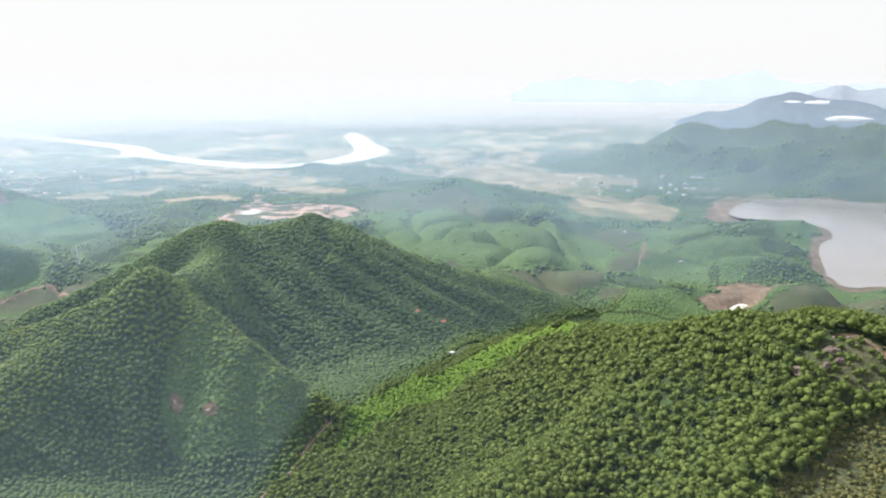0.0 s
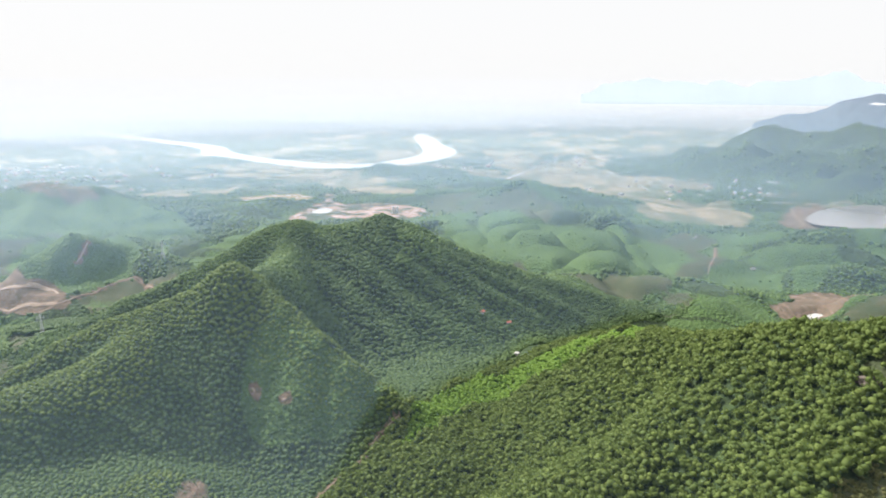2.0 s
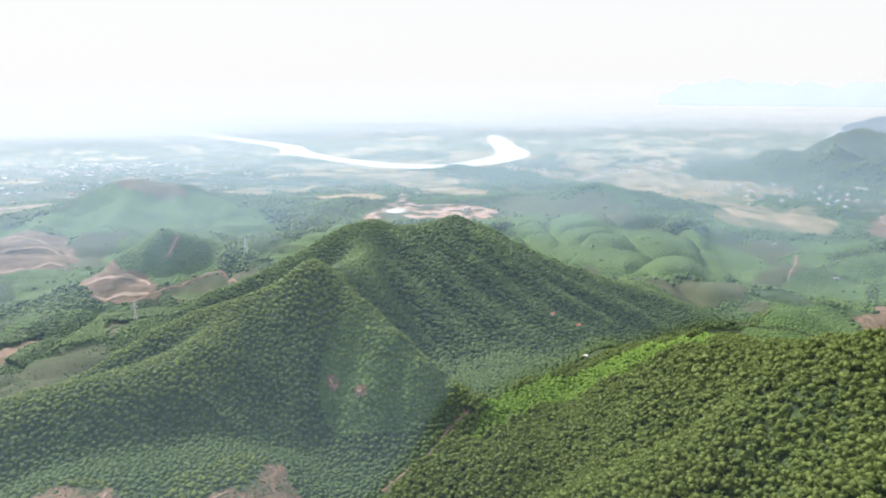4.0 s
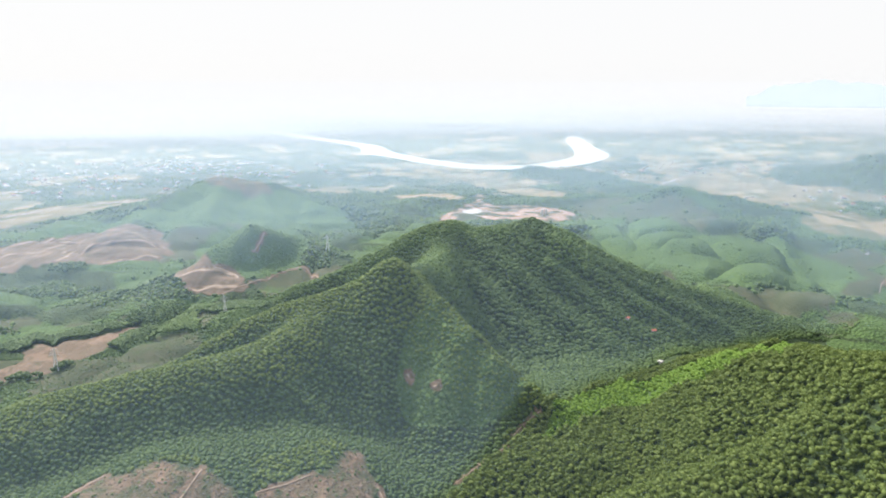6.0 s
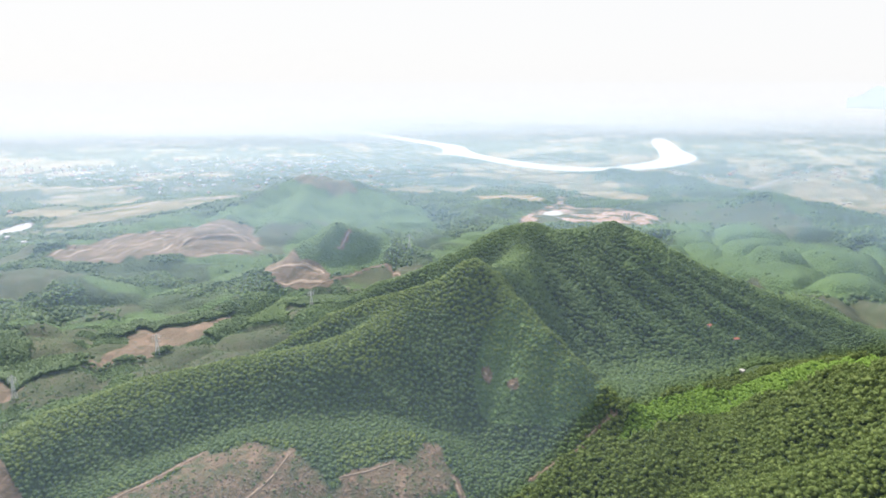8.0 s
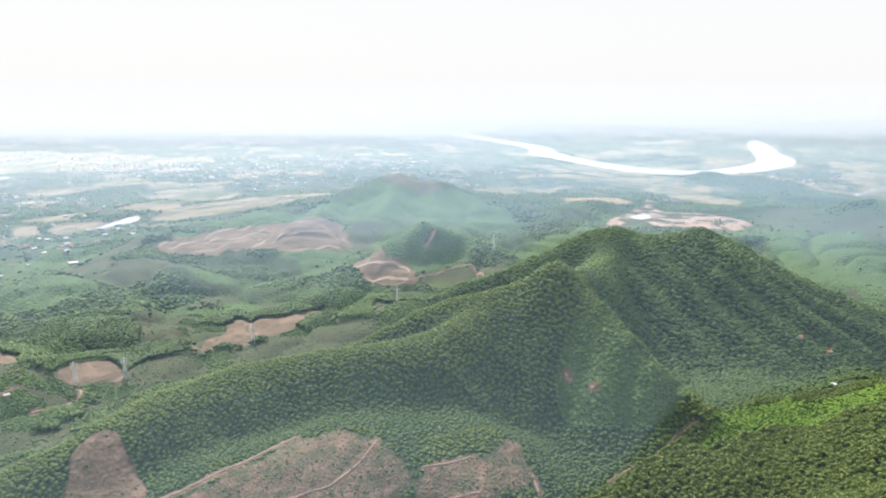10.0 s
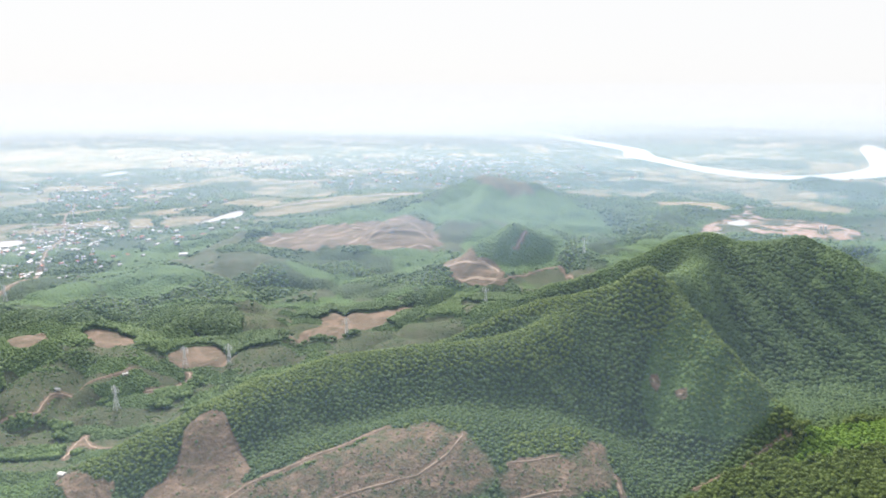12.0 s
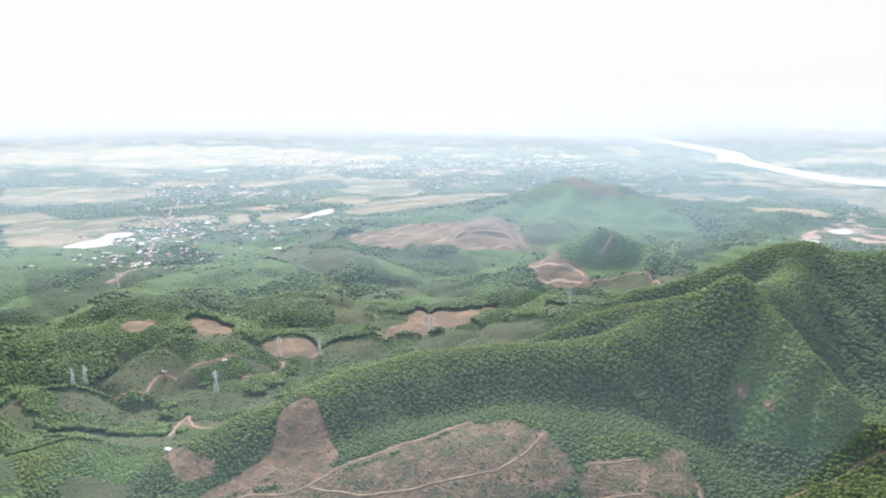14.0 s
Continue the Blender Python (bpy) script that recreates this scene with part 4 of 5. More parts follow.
for kind, width, pts in ROADS:
    ribbon(kind, width, pts)


AIR_REACH = 3600.0
AIR_BELTS = [170, 850, 1300, 1980, 2650]       # where the added haze sheets stand
AIR_SHARE = [0.45, 1.2, 0.9, 1.3, 0.85]
CREEK = [(-190, -420), (-165, -100), (-142, 150), (-132, 290), (-104, 362), (-72, 438), (-50, 500), (-15, 560), (50, 650), (145, 760), (255, 900), (420, 1010), (700, 900)]


def haze_sheet(x, y, top, thick, material):
    """An upright tinted sheet added as haze over a line on the ground; thick(height over ground, z, i) gives its
    density.
    """
    s = np.array([0, 0.02, 0.05, 0.09, 0.14, 0.2, 0.27, 0.35, 0.45, 0.6, 0.8, 1.0])
    n = len(x)
    ground = height(x, y)
    z = (ground - 2)[None] + s[:, None] * (np.maximum(top, ground + 30) - ground + 2)[None]
    t = thick(z - ground[None], z).ravel()
    i, j = np.meshgrid(np.arange(len(s) - 1), np.arange(n - 1), indexing="ij")
    quads = np.stack([i * n + j, i * n + j + 1, (i + 1) * n + j + 1, (i + 1) * n + j], -1).reshape(-1, 4)
    quads = quads[t[quads].max(axis=1) > 0.001]
    place = np.stack(far(np.tile(x, len(s)), np.tile(y, len(s)), z.ravel()), 1)
    ob = mesh_np("haze", place, quads.ravel(), 4, material, True)
    at = ob.data.attributes.new("thick", "FLOAT", "POINT")
    at.data.foreach_set("value", t.astype(np.float32))
    return tagged(ob, "thin blue-tinted sheet painted as morning haze over the hills", "mist", kind="stuff")


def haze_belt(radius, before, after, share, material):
    """The haze from before to after, put into one added sheet round the flight."""
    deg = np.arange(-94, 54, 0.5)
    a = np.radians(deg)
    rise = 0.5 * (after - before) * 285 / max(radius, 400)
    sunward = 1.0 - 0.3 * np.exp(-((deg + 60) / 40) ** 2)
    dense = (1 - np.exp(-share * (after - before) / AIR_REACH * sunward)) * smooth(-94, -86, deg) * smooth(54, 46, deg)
    return haze_sheet(HUB[0] + radius * np.sin(a), HUB[1] + radius * np.cos(a), 345,
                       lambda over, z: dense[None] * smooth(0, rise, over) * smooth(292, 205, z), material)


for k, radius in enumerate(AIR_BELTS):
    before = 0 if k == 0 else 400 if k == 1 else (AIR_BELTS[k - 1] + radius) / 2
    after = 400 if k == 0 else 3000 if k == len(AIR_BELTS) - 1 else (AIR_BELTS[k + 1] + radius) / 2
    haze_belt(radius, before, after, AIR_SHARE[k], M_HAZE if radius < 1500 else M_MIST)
# added haze sheet along the creek, between the near hill and the main one, paling the latter
creek = chaikin(CREEK, 3, False)
haze_sheet(creek[:, 0], creek[:, 1], 330, lambda over, z: 0.045 * smooth(0, 14, over) * smooth(318, 240, z), M_HAZE)


# ---------------------------------------------------------------- far mountains and clouds


def range_mesh(name, crest, r0, depth, seed, material, label):
    """A far mountain chain: crest given as (degrees clockwise from +y, height over the sea in metres at r0)."""
    crest = np.array(crest, float)
    az = np.arange(crest[0, 0], crest[-1, 0] + 0.01, 0.12)
    top = np.interp(az, crest[:, 0], crest[:, 1])
    t = np.linspace(0, 1, 26)
    A, T = np.meshgrid(np.radians(az), t)
    r = r0 - depth * (1 - T)
    x, y = HUB[0] + r * np.sin(A), HUB[1] + r * np.cos(A)
    spur = np.abs(vnoise(np.degrees(A) * 1.1 + 0.7 * fbm(x / 260, y / 260, 2, seed), T * 2.0, seed) - 0.5) * 2
    rough = fbm(x / 160, y / 160, 4, seed + 4)
    z = -30 + (top[None] + 30) * T ** 1.2 * (1 - 0.1 * (1 - T) * spur) + (top[None] * 0.3) * (rough - 0.5) * smooth(0, 0.3, T) * smooth(1.25, 0.9, T)
    na = len(az)
    i, j = np.meshgrid(np.arange(len(t) - 1), np.arange(na - 1), indexing="ij")
    loops = np.stack([i * na + j, i * na + j + 1, (i + 1) * na + j + 1, (i + 1) * na + j], -1).reshape(-1)
    ob = mesh_np(name, np.stack([x.ravel(), y.ravel(), z.ravel()], 1), loops, 4, material, True)
    return tagged(ob, label, "mountain", kind="structure")


def airlight_material(name, tint, glow):
    """Far land with kilometres of bright air painted in, as a pale tint and a glow."""
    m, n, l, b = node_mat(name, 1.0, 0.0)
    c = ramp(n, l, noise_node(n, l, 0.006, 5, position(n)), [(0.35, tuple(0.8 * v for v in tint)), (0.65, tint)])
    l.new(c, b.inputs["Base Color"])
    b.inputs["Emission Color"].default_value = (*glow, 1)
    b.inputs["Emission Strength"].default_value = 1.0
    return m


# each row: crest, r0, depth, seed, hazed tint, glow painted as airlight, label
RANGES = [
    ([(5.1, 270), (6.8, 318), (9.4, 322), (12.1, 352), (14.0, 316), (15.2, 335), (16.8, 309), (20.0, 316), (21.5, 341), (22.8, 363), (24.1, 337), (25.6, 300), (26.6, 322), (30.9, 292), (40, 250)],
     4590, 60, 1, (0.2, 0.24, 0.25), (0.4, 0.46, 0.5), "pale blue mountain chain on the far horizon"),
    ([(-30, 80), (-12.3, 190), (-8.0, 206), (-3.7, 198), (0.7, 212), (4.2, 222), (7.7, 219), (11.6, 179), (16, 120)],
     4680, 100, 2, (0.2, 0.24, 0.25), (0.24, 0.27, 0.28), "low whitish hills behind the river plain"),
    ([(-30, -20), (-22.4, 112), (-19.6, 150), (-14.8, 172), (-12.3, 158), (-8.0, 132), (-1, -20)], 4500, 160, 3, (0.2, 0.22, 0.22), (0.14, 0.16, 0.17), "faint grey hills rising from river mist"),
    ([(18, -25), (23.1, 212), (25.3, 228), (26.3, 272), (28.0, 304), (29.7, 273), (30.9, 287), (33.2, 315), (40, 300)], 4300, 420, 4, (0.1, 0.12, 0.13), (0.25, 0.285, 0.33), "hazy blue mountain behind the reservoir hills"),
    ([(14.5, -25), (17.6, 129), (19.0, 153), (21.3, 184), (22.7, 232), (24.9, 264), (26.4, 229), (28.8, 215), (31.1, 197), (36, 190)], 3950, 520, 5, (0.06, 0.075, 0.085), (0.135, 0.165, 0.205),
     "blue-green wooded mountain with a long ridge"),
]
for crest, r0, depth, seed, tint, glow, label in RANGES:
    range_mesh("mountain_range", crest, r0, depth, seed, airlight_material("distance", tint, glow), label)


def cloud_bank(az0, az1, r, z, tall, seed, label):
    """A flat bank of low cloud: overlapping flattened puffs in one mesh."""
    rng = np.random.default_rng(seed)
    bm = bmesh.new()
    for k in range(8):
        t = rng.random()
        a = radians(az0 + (az1 - az0) * t)
        size = tall * (0.5 + 0.9 * rng.random()) * (0.45 + math.sin(math.pi * t))
        q = r + rng.normal() * 40
        m = Matrix.Translation((HUB[0] + q * math.sin(a), HUB[1] + q * math.cos(a), z + 0.4 * size * rng.normal()))
        m = m @ Matrix.Rotation(-a, 4, "Z") @ Matrix.Diagonal((size * 3.6, size * 2.0, size * 0.3, 1))
        bmesh.ops.create_icosphere(bm, subdivisions=3, radius=1, matrix=m)
    for v in bm.verts:
        v.co += Vector((0, 0, 1)) * (noise.fractal(v.co / 60, 1, 2, 4) * tall * 0.35)
    me = bpy.data.meshes.new("cloud_bank")
    bm.to_mesh(me)
    bm.free()
    me.shade_smooth()
    me.materials.append(M_CLOUD)
    at = me.attributes.new("thick", "FLOAT", "POINT")
    at.data.foreach_set("value", np.full(len(me.vertices), 0.5, np.float32))
    return tagged(new("cloud_bank", me), label, "cloud", kind="stuff")


cloud_bank(26.2, 33.0, 2850, 183, 13, 41, "white low cloud bank lying over the hill crest")
cloud_bank(24.6, 27.5, 3700, 228, 9, 42, "thin white cloud streak on the mountain side")


def horizon_haze_glow():
    """The white distance into which the plain and the river fade, as far out as the view goes: an added glowing sheet.
    """
    m, n, l, b = node_mat("white_distance_glow", 1.0, 0.0)
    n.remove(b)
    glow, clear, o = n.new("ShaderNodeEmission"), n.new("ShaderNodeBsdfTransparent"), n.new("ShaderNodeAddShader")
    # haze brightness comes from this emission, not from lit air
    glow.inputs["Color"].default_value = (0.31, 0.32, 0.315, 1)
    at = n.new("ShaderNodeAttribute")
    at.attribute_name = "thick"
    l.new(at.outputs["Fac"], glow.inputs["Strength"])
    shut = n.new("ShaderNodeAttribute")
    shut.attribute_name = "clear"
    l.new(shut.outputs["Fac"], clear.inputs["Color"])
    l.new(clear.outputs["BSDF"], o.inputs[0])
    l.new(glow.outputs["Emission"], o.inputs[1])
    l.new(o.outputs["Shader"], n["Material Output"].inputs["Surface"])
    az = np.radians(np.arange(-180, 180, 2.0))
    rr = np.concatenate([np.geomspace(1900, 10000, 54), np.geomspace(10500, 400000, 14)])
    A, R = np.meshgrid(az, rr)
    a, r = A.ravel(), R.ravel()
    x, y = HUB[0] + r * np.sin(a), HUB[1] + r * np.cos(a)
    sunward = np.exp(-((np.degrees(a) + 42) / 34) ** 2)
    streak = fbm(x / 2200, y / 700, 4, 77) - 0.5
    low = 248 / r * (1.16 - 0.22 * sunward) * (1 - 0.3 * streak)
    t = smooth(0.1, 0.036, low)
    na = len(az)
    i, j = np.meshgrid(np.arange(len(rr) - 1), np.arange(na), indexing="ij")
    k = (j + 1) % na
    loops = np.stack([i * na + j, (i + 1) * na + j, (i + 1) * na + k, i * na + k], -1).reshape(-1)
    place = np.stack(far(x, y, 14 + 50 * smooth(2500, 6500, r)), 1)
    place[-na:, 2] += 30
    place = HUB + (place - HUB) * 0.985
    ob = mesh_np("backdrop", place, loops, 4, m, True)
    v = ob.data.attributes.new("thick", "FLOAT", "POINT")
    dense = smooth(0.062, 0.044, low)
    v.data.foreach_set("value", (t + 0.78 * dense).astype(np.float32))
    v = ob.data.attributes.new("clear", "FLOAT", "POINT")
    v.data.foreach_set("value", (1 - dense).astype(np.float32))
    return tagged(ob, "glowing white sheet painted as haze over the far plain", "sky", kind="structure")


horizon_haze_glow()
# ---------------------------------------------------------------- trees
GOLD = (1 + 5 ** 0.5) / 2
ICO_V = np.array([(-1, GOLD, 0), (1, GOLD, 0), (-1, -GOLD, 0), (1, -GOLD, 0), (0, -1, GOLD), (0, 1, GOLD), (0, -1, -GOLD), (0, 1, -GOLD),
                  (GOLD, 0, -1), (GOLD, 0, 1), (-GOLD, 0, -1), (-GOLD, 0, 1)]) / math.sqrt(1 + GOLD ** 2)
_hull = bmesh.new()
for _v in ICO_V:
    _hull.verts.new(_v)
_hull.verts.index_update()
bmesh.ops.convex_hull(_hull, input=_hull.verts[:])
_hull.normal_update()
ICO_F = np.array([[v.index for v in (f.verts[:] if f.normal.dot(f.calc_center_median()) > 0 else f.verts[::-1])] for f in _hull.faces])
_hull.free()


def clump(rng, at, size, squash=0.8, rag=0.3):
    v = ICO_V * (1 + rag * (rng.random((12, 1)) - 0.5) * 2) + 0.12 * rng.normal(size=(12, 3))
    a = rng.random() * 6.28
    v = v @ np.array([(math.cos(a), -math.sin(a), 0), (math.sin(a), math.cos(a), 0), (0, 0, 1)])
    return v * (size, size, size * squash) + at, ICO_F


def leaf_tips(rng, count, centre, radius, size):
    """Loose leafy sprays that break the outline of a crown."""
    d = rng.normal(size=(count, 3))
    d[:, 2] = np.abs(d[:, 2]) * 0.9 - 0.3
    d /= np.linalg.norm(d, axis=1)[:, None]
    p = centre + d * radius * (0.7 + 0.42 * rng.random((count, 1)))
    e1, e2 = rng.normal(size=(count, 3)), rng.normal(size=(count, 3))
    e1, e2 = e1 / np.linalg.norm(e1, axis=1)[:, None], e2 / np.linalg.norm(e2, axis=1)[:, None]
    v = np.stack([p - e1 * size, p + e1 * size, p + e2 * size * 1.5 + d * size], 1).reshape(-1, 3)
    return v, np.arange(3 * count).reshape(-1, 3)


def joined(pieces):
    vs, fs, k = [], [], 0
    for v, f in pieces:
        vs.append(v)
        fs.append(np.asarray(f) + k)
        k += len(v)
    return np.concatenate(vs), np.concatenate(fs)


def crown_shape(rng, clumps, tips):
    """A rounded, uneven crown of about unit radius round its own middle."""
    out = []
    for i in range(clumps):
        if clumps == 1:
            at, size, squash = np.zeros(3), 1.0, 0.8
        else:
            a, h = i * 2.4 + rng.random(), (i + 0.5) / clumps
            off = 0.6 * math.sqrt(max(0.0, 1 - h * h)) * (0.8 + 0.4 * rng.random())
            at = np.array([math.cos(a) * off, math.sin(a) * off, -0.4 + 0.85 * h])
            size, squash = (0.72 if clumps < 4 else 0.56) + 0.12 * rng.random(), 0.8
        out.append(clump(rng, at, size, squash))
    if tips:
        out.append(leaf_tips(rng, tips, np.zeros(3), 0.92, 0.27))
    return joined(out)


def trunk_shape(sides, radius, tall):
    a = np.arange(sides) * 2 * math.pi / sides
    ring = np.stack([np.cos(a), np.sin(a), 0 * a], 1)
    v = np.concatenate([ring * radius * 1.3 - (0, 0, 0.05), ring * radius * 0.5 + (0, 0, tall)])
    f = []
    for i in range(sides):
        j = (i + 1) % sides
        f += [(i, j, j + sides), (i, j + sides, i + sides)]
    return v, np.array(f)


def scatter(spacing, r0, r1, seed, a0=-82, a1=38):
    rng = np.random.default_rng(seed)
    n = int(2 * r1 / spacing) + 2
    gx, gy = np.meshgrid(np.arange(n), np.arange(n))
    x = HUB[0] - r1 + (gx.ravel() + 0.8 * rng.random(n * n) + 0.5 * (gy.ravel() % 2)) * spacing
    y = HUB[1] - r1 + (gy.ravel() + 0.8 * rng.random(n * n)) * spacing
    r, a = hub_range(x, y), np.degrees(np.arctan2(x - HUB[0], y - HUB[1]))
    keep = (r > r0) & (r < r1) & (a > a0) & (a < a1)
    return x[keep], y[keep]


# What the flight never looks down on is left thin
_az = np.radians(np.arange(-84, 40, 0.5))
_rr = np.concatenate([np.arange(60, 900, 6.0), np.geomspace(905, 3200, 160)])
_A, _R = np.meshgrid(_az, _rr)
_up = (height(HUB[0] + _R * np.sin(_A), HUB[1] + _R * np.cos(_A)) - HUB[2]) / _R
_up = np.maximum.accumulate(_up, axis=0)


def open_to_view(x, y, z, top):
    r = hub_range(x, y)
    i = np.clip(np.searchsorted(_rr, r) - 1, 0, len(_rr) - 1)
    j = np.clip(((np.degrees(np.arctan2(x - HUB[0], y - HUB[1])) + 84) / 0.5).astype(int), 0, len(_az) - 1)
    return (z + top - HUB[2]) / r > _up[i, j] - 0.03 - 12 / r


def plant(name, label, x, y, radius, tall, material, clumps, tips, trunk, seed, sink=0.0, group="tree"):
    """Trees past counting, joined: radius and tall are arrays."""
    rng = np.random.default_rng(seed)
    wx, wy, wz = far(x, y, height(x, y) - sink * tall)
    kinds = []
    for _ in range(6):
        v, f = crown_shape(rng, clumps, tips)
        kinds.append((v, f))
    pick = rng.integers(0, 6, len(x))
    turn = rng.random(len(x)) * 6.28
    vs, fs, k = [], [], 0
    for i, (v, f) in enumerate(kinds):
        w = np.nonzero(pick == i)[0]
        if not len(w):
            continue
        c, s = np.cos(turn[w])[:, None], np.sin(turn[w])[:, None]
        px = (v[None, :, 0] * c - v[None, :, 1] * s) * radius[w, None] + wx[w, None]
        py = (v[None, :, 0] * s + v[None, :, 1] * c) * radius[w, None] + wy[w, None]
        pz = (v[None, :, 2] * 1.1 - 0.8) * radius[w, None] + tall[w, None] + wz[w, None]
        vs.append(np.stack([px, py, pz], -1).reshape(-1, 3))
        fs.append((f[None] + (np.arange(len(w)) * len(v))[:, None, None] + k).reshape(-1))
        k += len(w) * len(v)
    ob = mesh_np(name, np.concatenate(vs), np.concatenate(fs), 3, material, True)
    return tagged(ob, label, group, kind="stuff")


def bare(x, y):
    """How bare the ground is, and how much young growth and scrub it has."""
    c = cover_of(x, y, height(x, y))
    for kind, level, shore in SHORES:
        near = in_box(x, y, shore, 5)
        if len(near[0]):
            c[near[0], 0] = np.maximum(c[near[0], 0], outline_distance(x[near], y[near], shore) < 4)
    return c


def sizes(n, lo, hi, seed):
    rng = np.random.default_rng(seed)
    return lo + (hi - lo) * rng.random(n) ** 1.2


GRASS_SLOPE = chaikin([p for kind, p in COVER if kind == "grass"][0], 2)


def woods():
    rng = np.random.default_rng(5)
    # near hill
    x, y = scatter(2.85, 150, 600, 11)
    keep = valley_side(x, y) > 4
    x, y = x[keep], y[keep]
    c = bare(x, y)
    keep = (c[:, 0] < 0.4) & (rng.random(len(x)) > 0.35 * c[:, 3]) & (rng.random(len(x)) > 0.15)
    x, y, c = x[keep], y[keep], c[keep]
    seen = open_to_view(x, y, height(x, y), 9)
    keep = seen | (rng.random(len(x)) < 0.2)
    x, y, c, seen = x[keep], y[keep], c[keep], seen[keep]
    strip = (c[:, 2] > 0.5) & (y > 380)
    size = 0.75 + 0.5 * fbm(x / 35, y / 35, 3, 77)
    g = ~strip
    r, h = sizes(g.sum(), 1.5, 2.35, 3) * size[g], sizes(g.sum(), 3.8, 6.0, 4) * size[g]
    low = c[g, 3] > 0.4
    r, h = np.where(low, r * 0.6, r), np.where(low, h * 0.4, h)
    # the three hundred trees that stand in the thick of the slope are trees of their own
    xg, yg = x[g], y[g]
    own = np.nonzero((outline_distance(xg, yg, GRASS_SLOPE) > 4) & (hub_range(xg, yg) < 345) & seen[g] & (c[g, 3] < 0.3))[0]
    own = own[np.argsort(hub_range(xg[own], yg[own]))][:300]
    rest = np.ones(len(xg), bool)
    rest[own] = False
    dry = outline_distance(xg, yg, GRASS_SLOPE) < 6 * (fbm(xg / 12, yg / 12, 2, 12) - 0.3)
    thin = dry & rest & (rng.random(len(xg)) < 0.9)
    plant("dry_scrub", "yellow-green scrub and small trees on the dry slope", xg[thin], yg[thin], r[thin] * 0.85, h[thin] * 0.5, M_OLIVE, 2, 40, False, 30, 0.0)
    rest &= ~dry
    bx, by = scatter(1.7, 120, 420, 47)
    inside = (outline_distance(bx, by, GRASS_SLOPE) < 3) & (fbm(bx / 14, by / 14, 3, 48) > 0.4) & (rng.random(len(bx)) < 0.75)
    bx, by = bx[inside], by[inside]
    plant("dry_scrub", "low yellow-green bushes on the dry grassy slope", bx, by, sizes(len(bx), 0.5, 1.4, 50), sizes(len(bx), 0.4, 1.2, 51), M_OLIVE, 1, 16, False, 49, 0.0)
    plant("acacia_wood", "dense acacia plantation with rounded yellow-green crowns", xg[rest], yg[rest], r[rest], h[rest], M_ACACIA, 2, 26, True, 31, 0.0)
    single_trees(xg[own], yg[own], r[own], h[own])
    s = strip & seen
    plant("young_plantation", "bright green young acacia rows along the spur, sun painted in", x[s], y[s], sizes(s.sum(), 1.5, 2.2, 6), sizes(s.sum(), 3.5, 5, 7), M_LIME_LIT, 3, 8, False, 32, 0.2)
    # main hill and the slopes of the left valley
    x, y = scatter(3.05, 190, 930, 12)
    keep = valley_side(x, y) <= 4
    x, y = x[keep], y[keep]
    c = bare(x, y)
    z = height(x, y)
    cut = (c[:, 0] > 0.3)
    keep = ~cut & (rng.random(len(x)) > 0.75 * c[:, 3]) & open_to_view(x, y, z, 9)
    x, y, c, z = x[keep], y[keep], c[keep], z[keep]
    front = smooth(470, 420, y + 0.35 * (x + 200)) * smooth(-520, -440, x)       # planted shoulder
    kind_v, edge_v = blocks(x, y)
    kind = fbm(x / 60, y / 60, 3, 44)
    size = (1.0 - 0.3 * front) * (0.75 + 0.5 * kind) * (1 - 0.4 * c[:, 2])
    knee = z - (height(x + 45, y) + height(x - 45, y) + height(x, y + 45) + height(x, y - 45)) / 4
    low = smooth(0.3, 0.7, c[:, 3])
    valley = smooth(60, 40, z)
    r = sizes(len(x), 1.65, 2.4, 8) * size ** 0.6 * (1 - 0.35 * low)
    h = sizes(len(x), 2.2, 3.6, 9) * size * (1 - 0.5 * low) * (1 - 0.35 * valley)
    floor = valley > 0.5
    tall_wood = floor & (kind_v > 0.3) & (c[:, 3] < 0.5)
    h, r = np.where(tall_wood, 5.2 + 0.5 * h, h), np.where(tall_wood, r * 1.15, r)
    # the knee term paints convex crests lighter, as sun would
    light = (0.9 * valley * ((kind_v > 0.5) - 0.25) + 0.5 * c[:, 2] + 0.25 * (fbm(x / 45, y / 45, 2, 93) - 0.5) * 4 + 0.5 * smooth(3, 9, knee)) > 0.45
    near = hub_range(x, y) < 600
    # crest crowns get the leaf colour with sun painted in
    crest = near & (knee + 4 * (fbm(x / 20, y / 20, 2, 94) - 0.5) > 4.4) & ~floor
    plant("hill_forest", "yellow-green crowns on the crest, sunlight painted into their colour", x[crest], y[crest], r[crest], h[crest], M_CREST_LIT, 1, 6, False, 37, 0.3)
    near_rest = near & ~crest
    for sel, mat, label, seed in ((near_rest & ~light, M_FOREST, "dark green plantation forest covering the hill", 33), (near_rest & light, M_YOUNG_OR_LIT, "lighter green young growth, and crest trees painted lighter for sun", 34)):
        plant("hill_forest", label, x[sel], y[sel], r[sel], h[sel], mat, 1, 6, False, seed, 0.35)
    for sel, mat, label, seed in ((~near & ~light, M_FOREST, "dark green forest on the far flank of the hill", 35), (~near & light, M_YOUNG_OR_LIT, "lighter green valley copses, and crest trees painted lighter for sun", 36)):
        plant("hill_forest", label, x[sel], y[sel], r[sel] * 1.1, h[sel], mat, 1, 4, False, seed, 0.05)
    # felled slopes: slash and stumps
    x, y = scatter(2.3, 300, 720, 19)
    c = bare(x, y)
    keep = ((c[:, 0] > 0.3) & (c[:, 0] < 0.7) | (c[:, 0] >= 0.7) & (rng.random(len(x)) < 0.25)) & (rng.random(len(x)) < 0.5)
    x, y = x[keep], y[keep]
    half = rng.random(len(x)) < 0.6
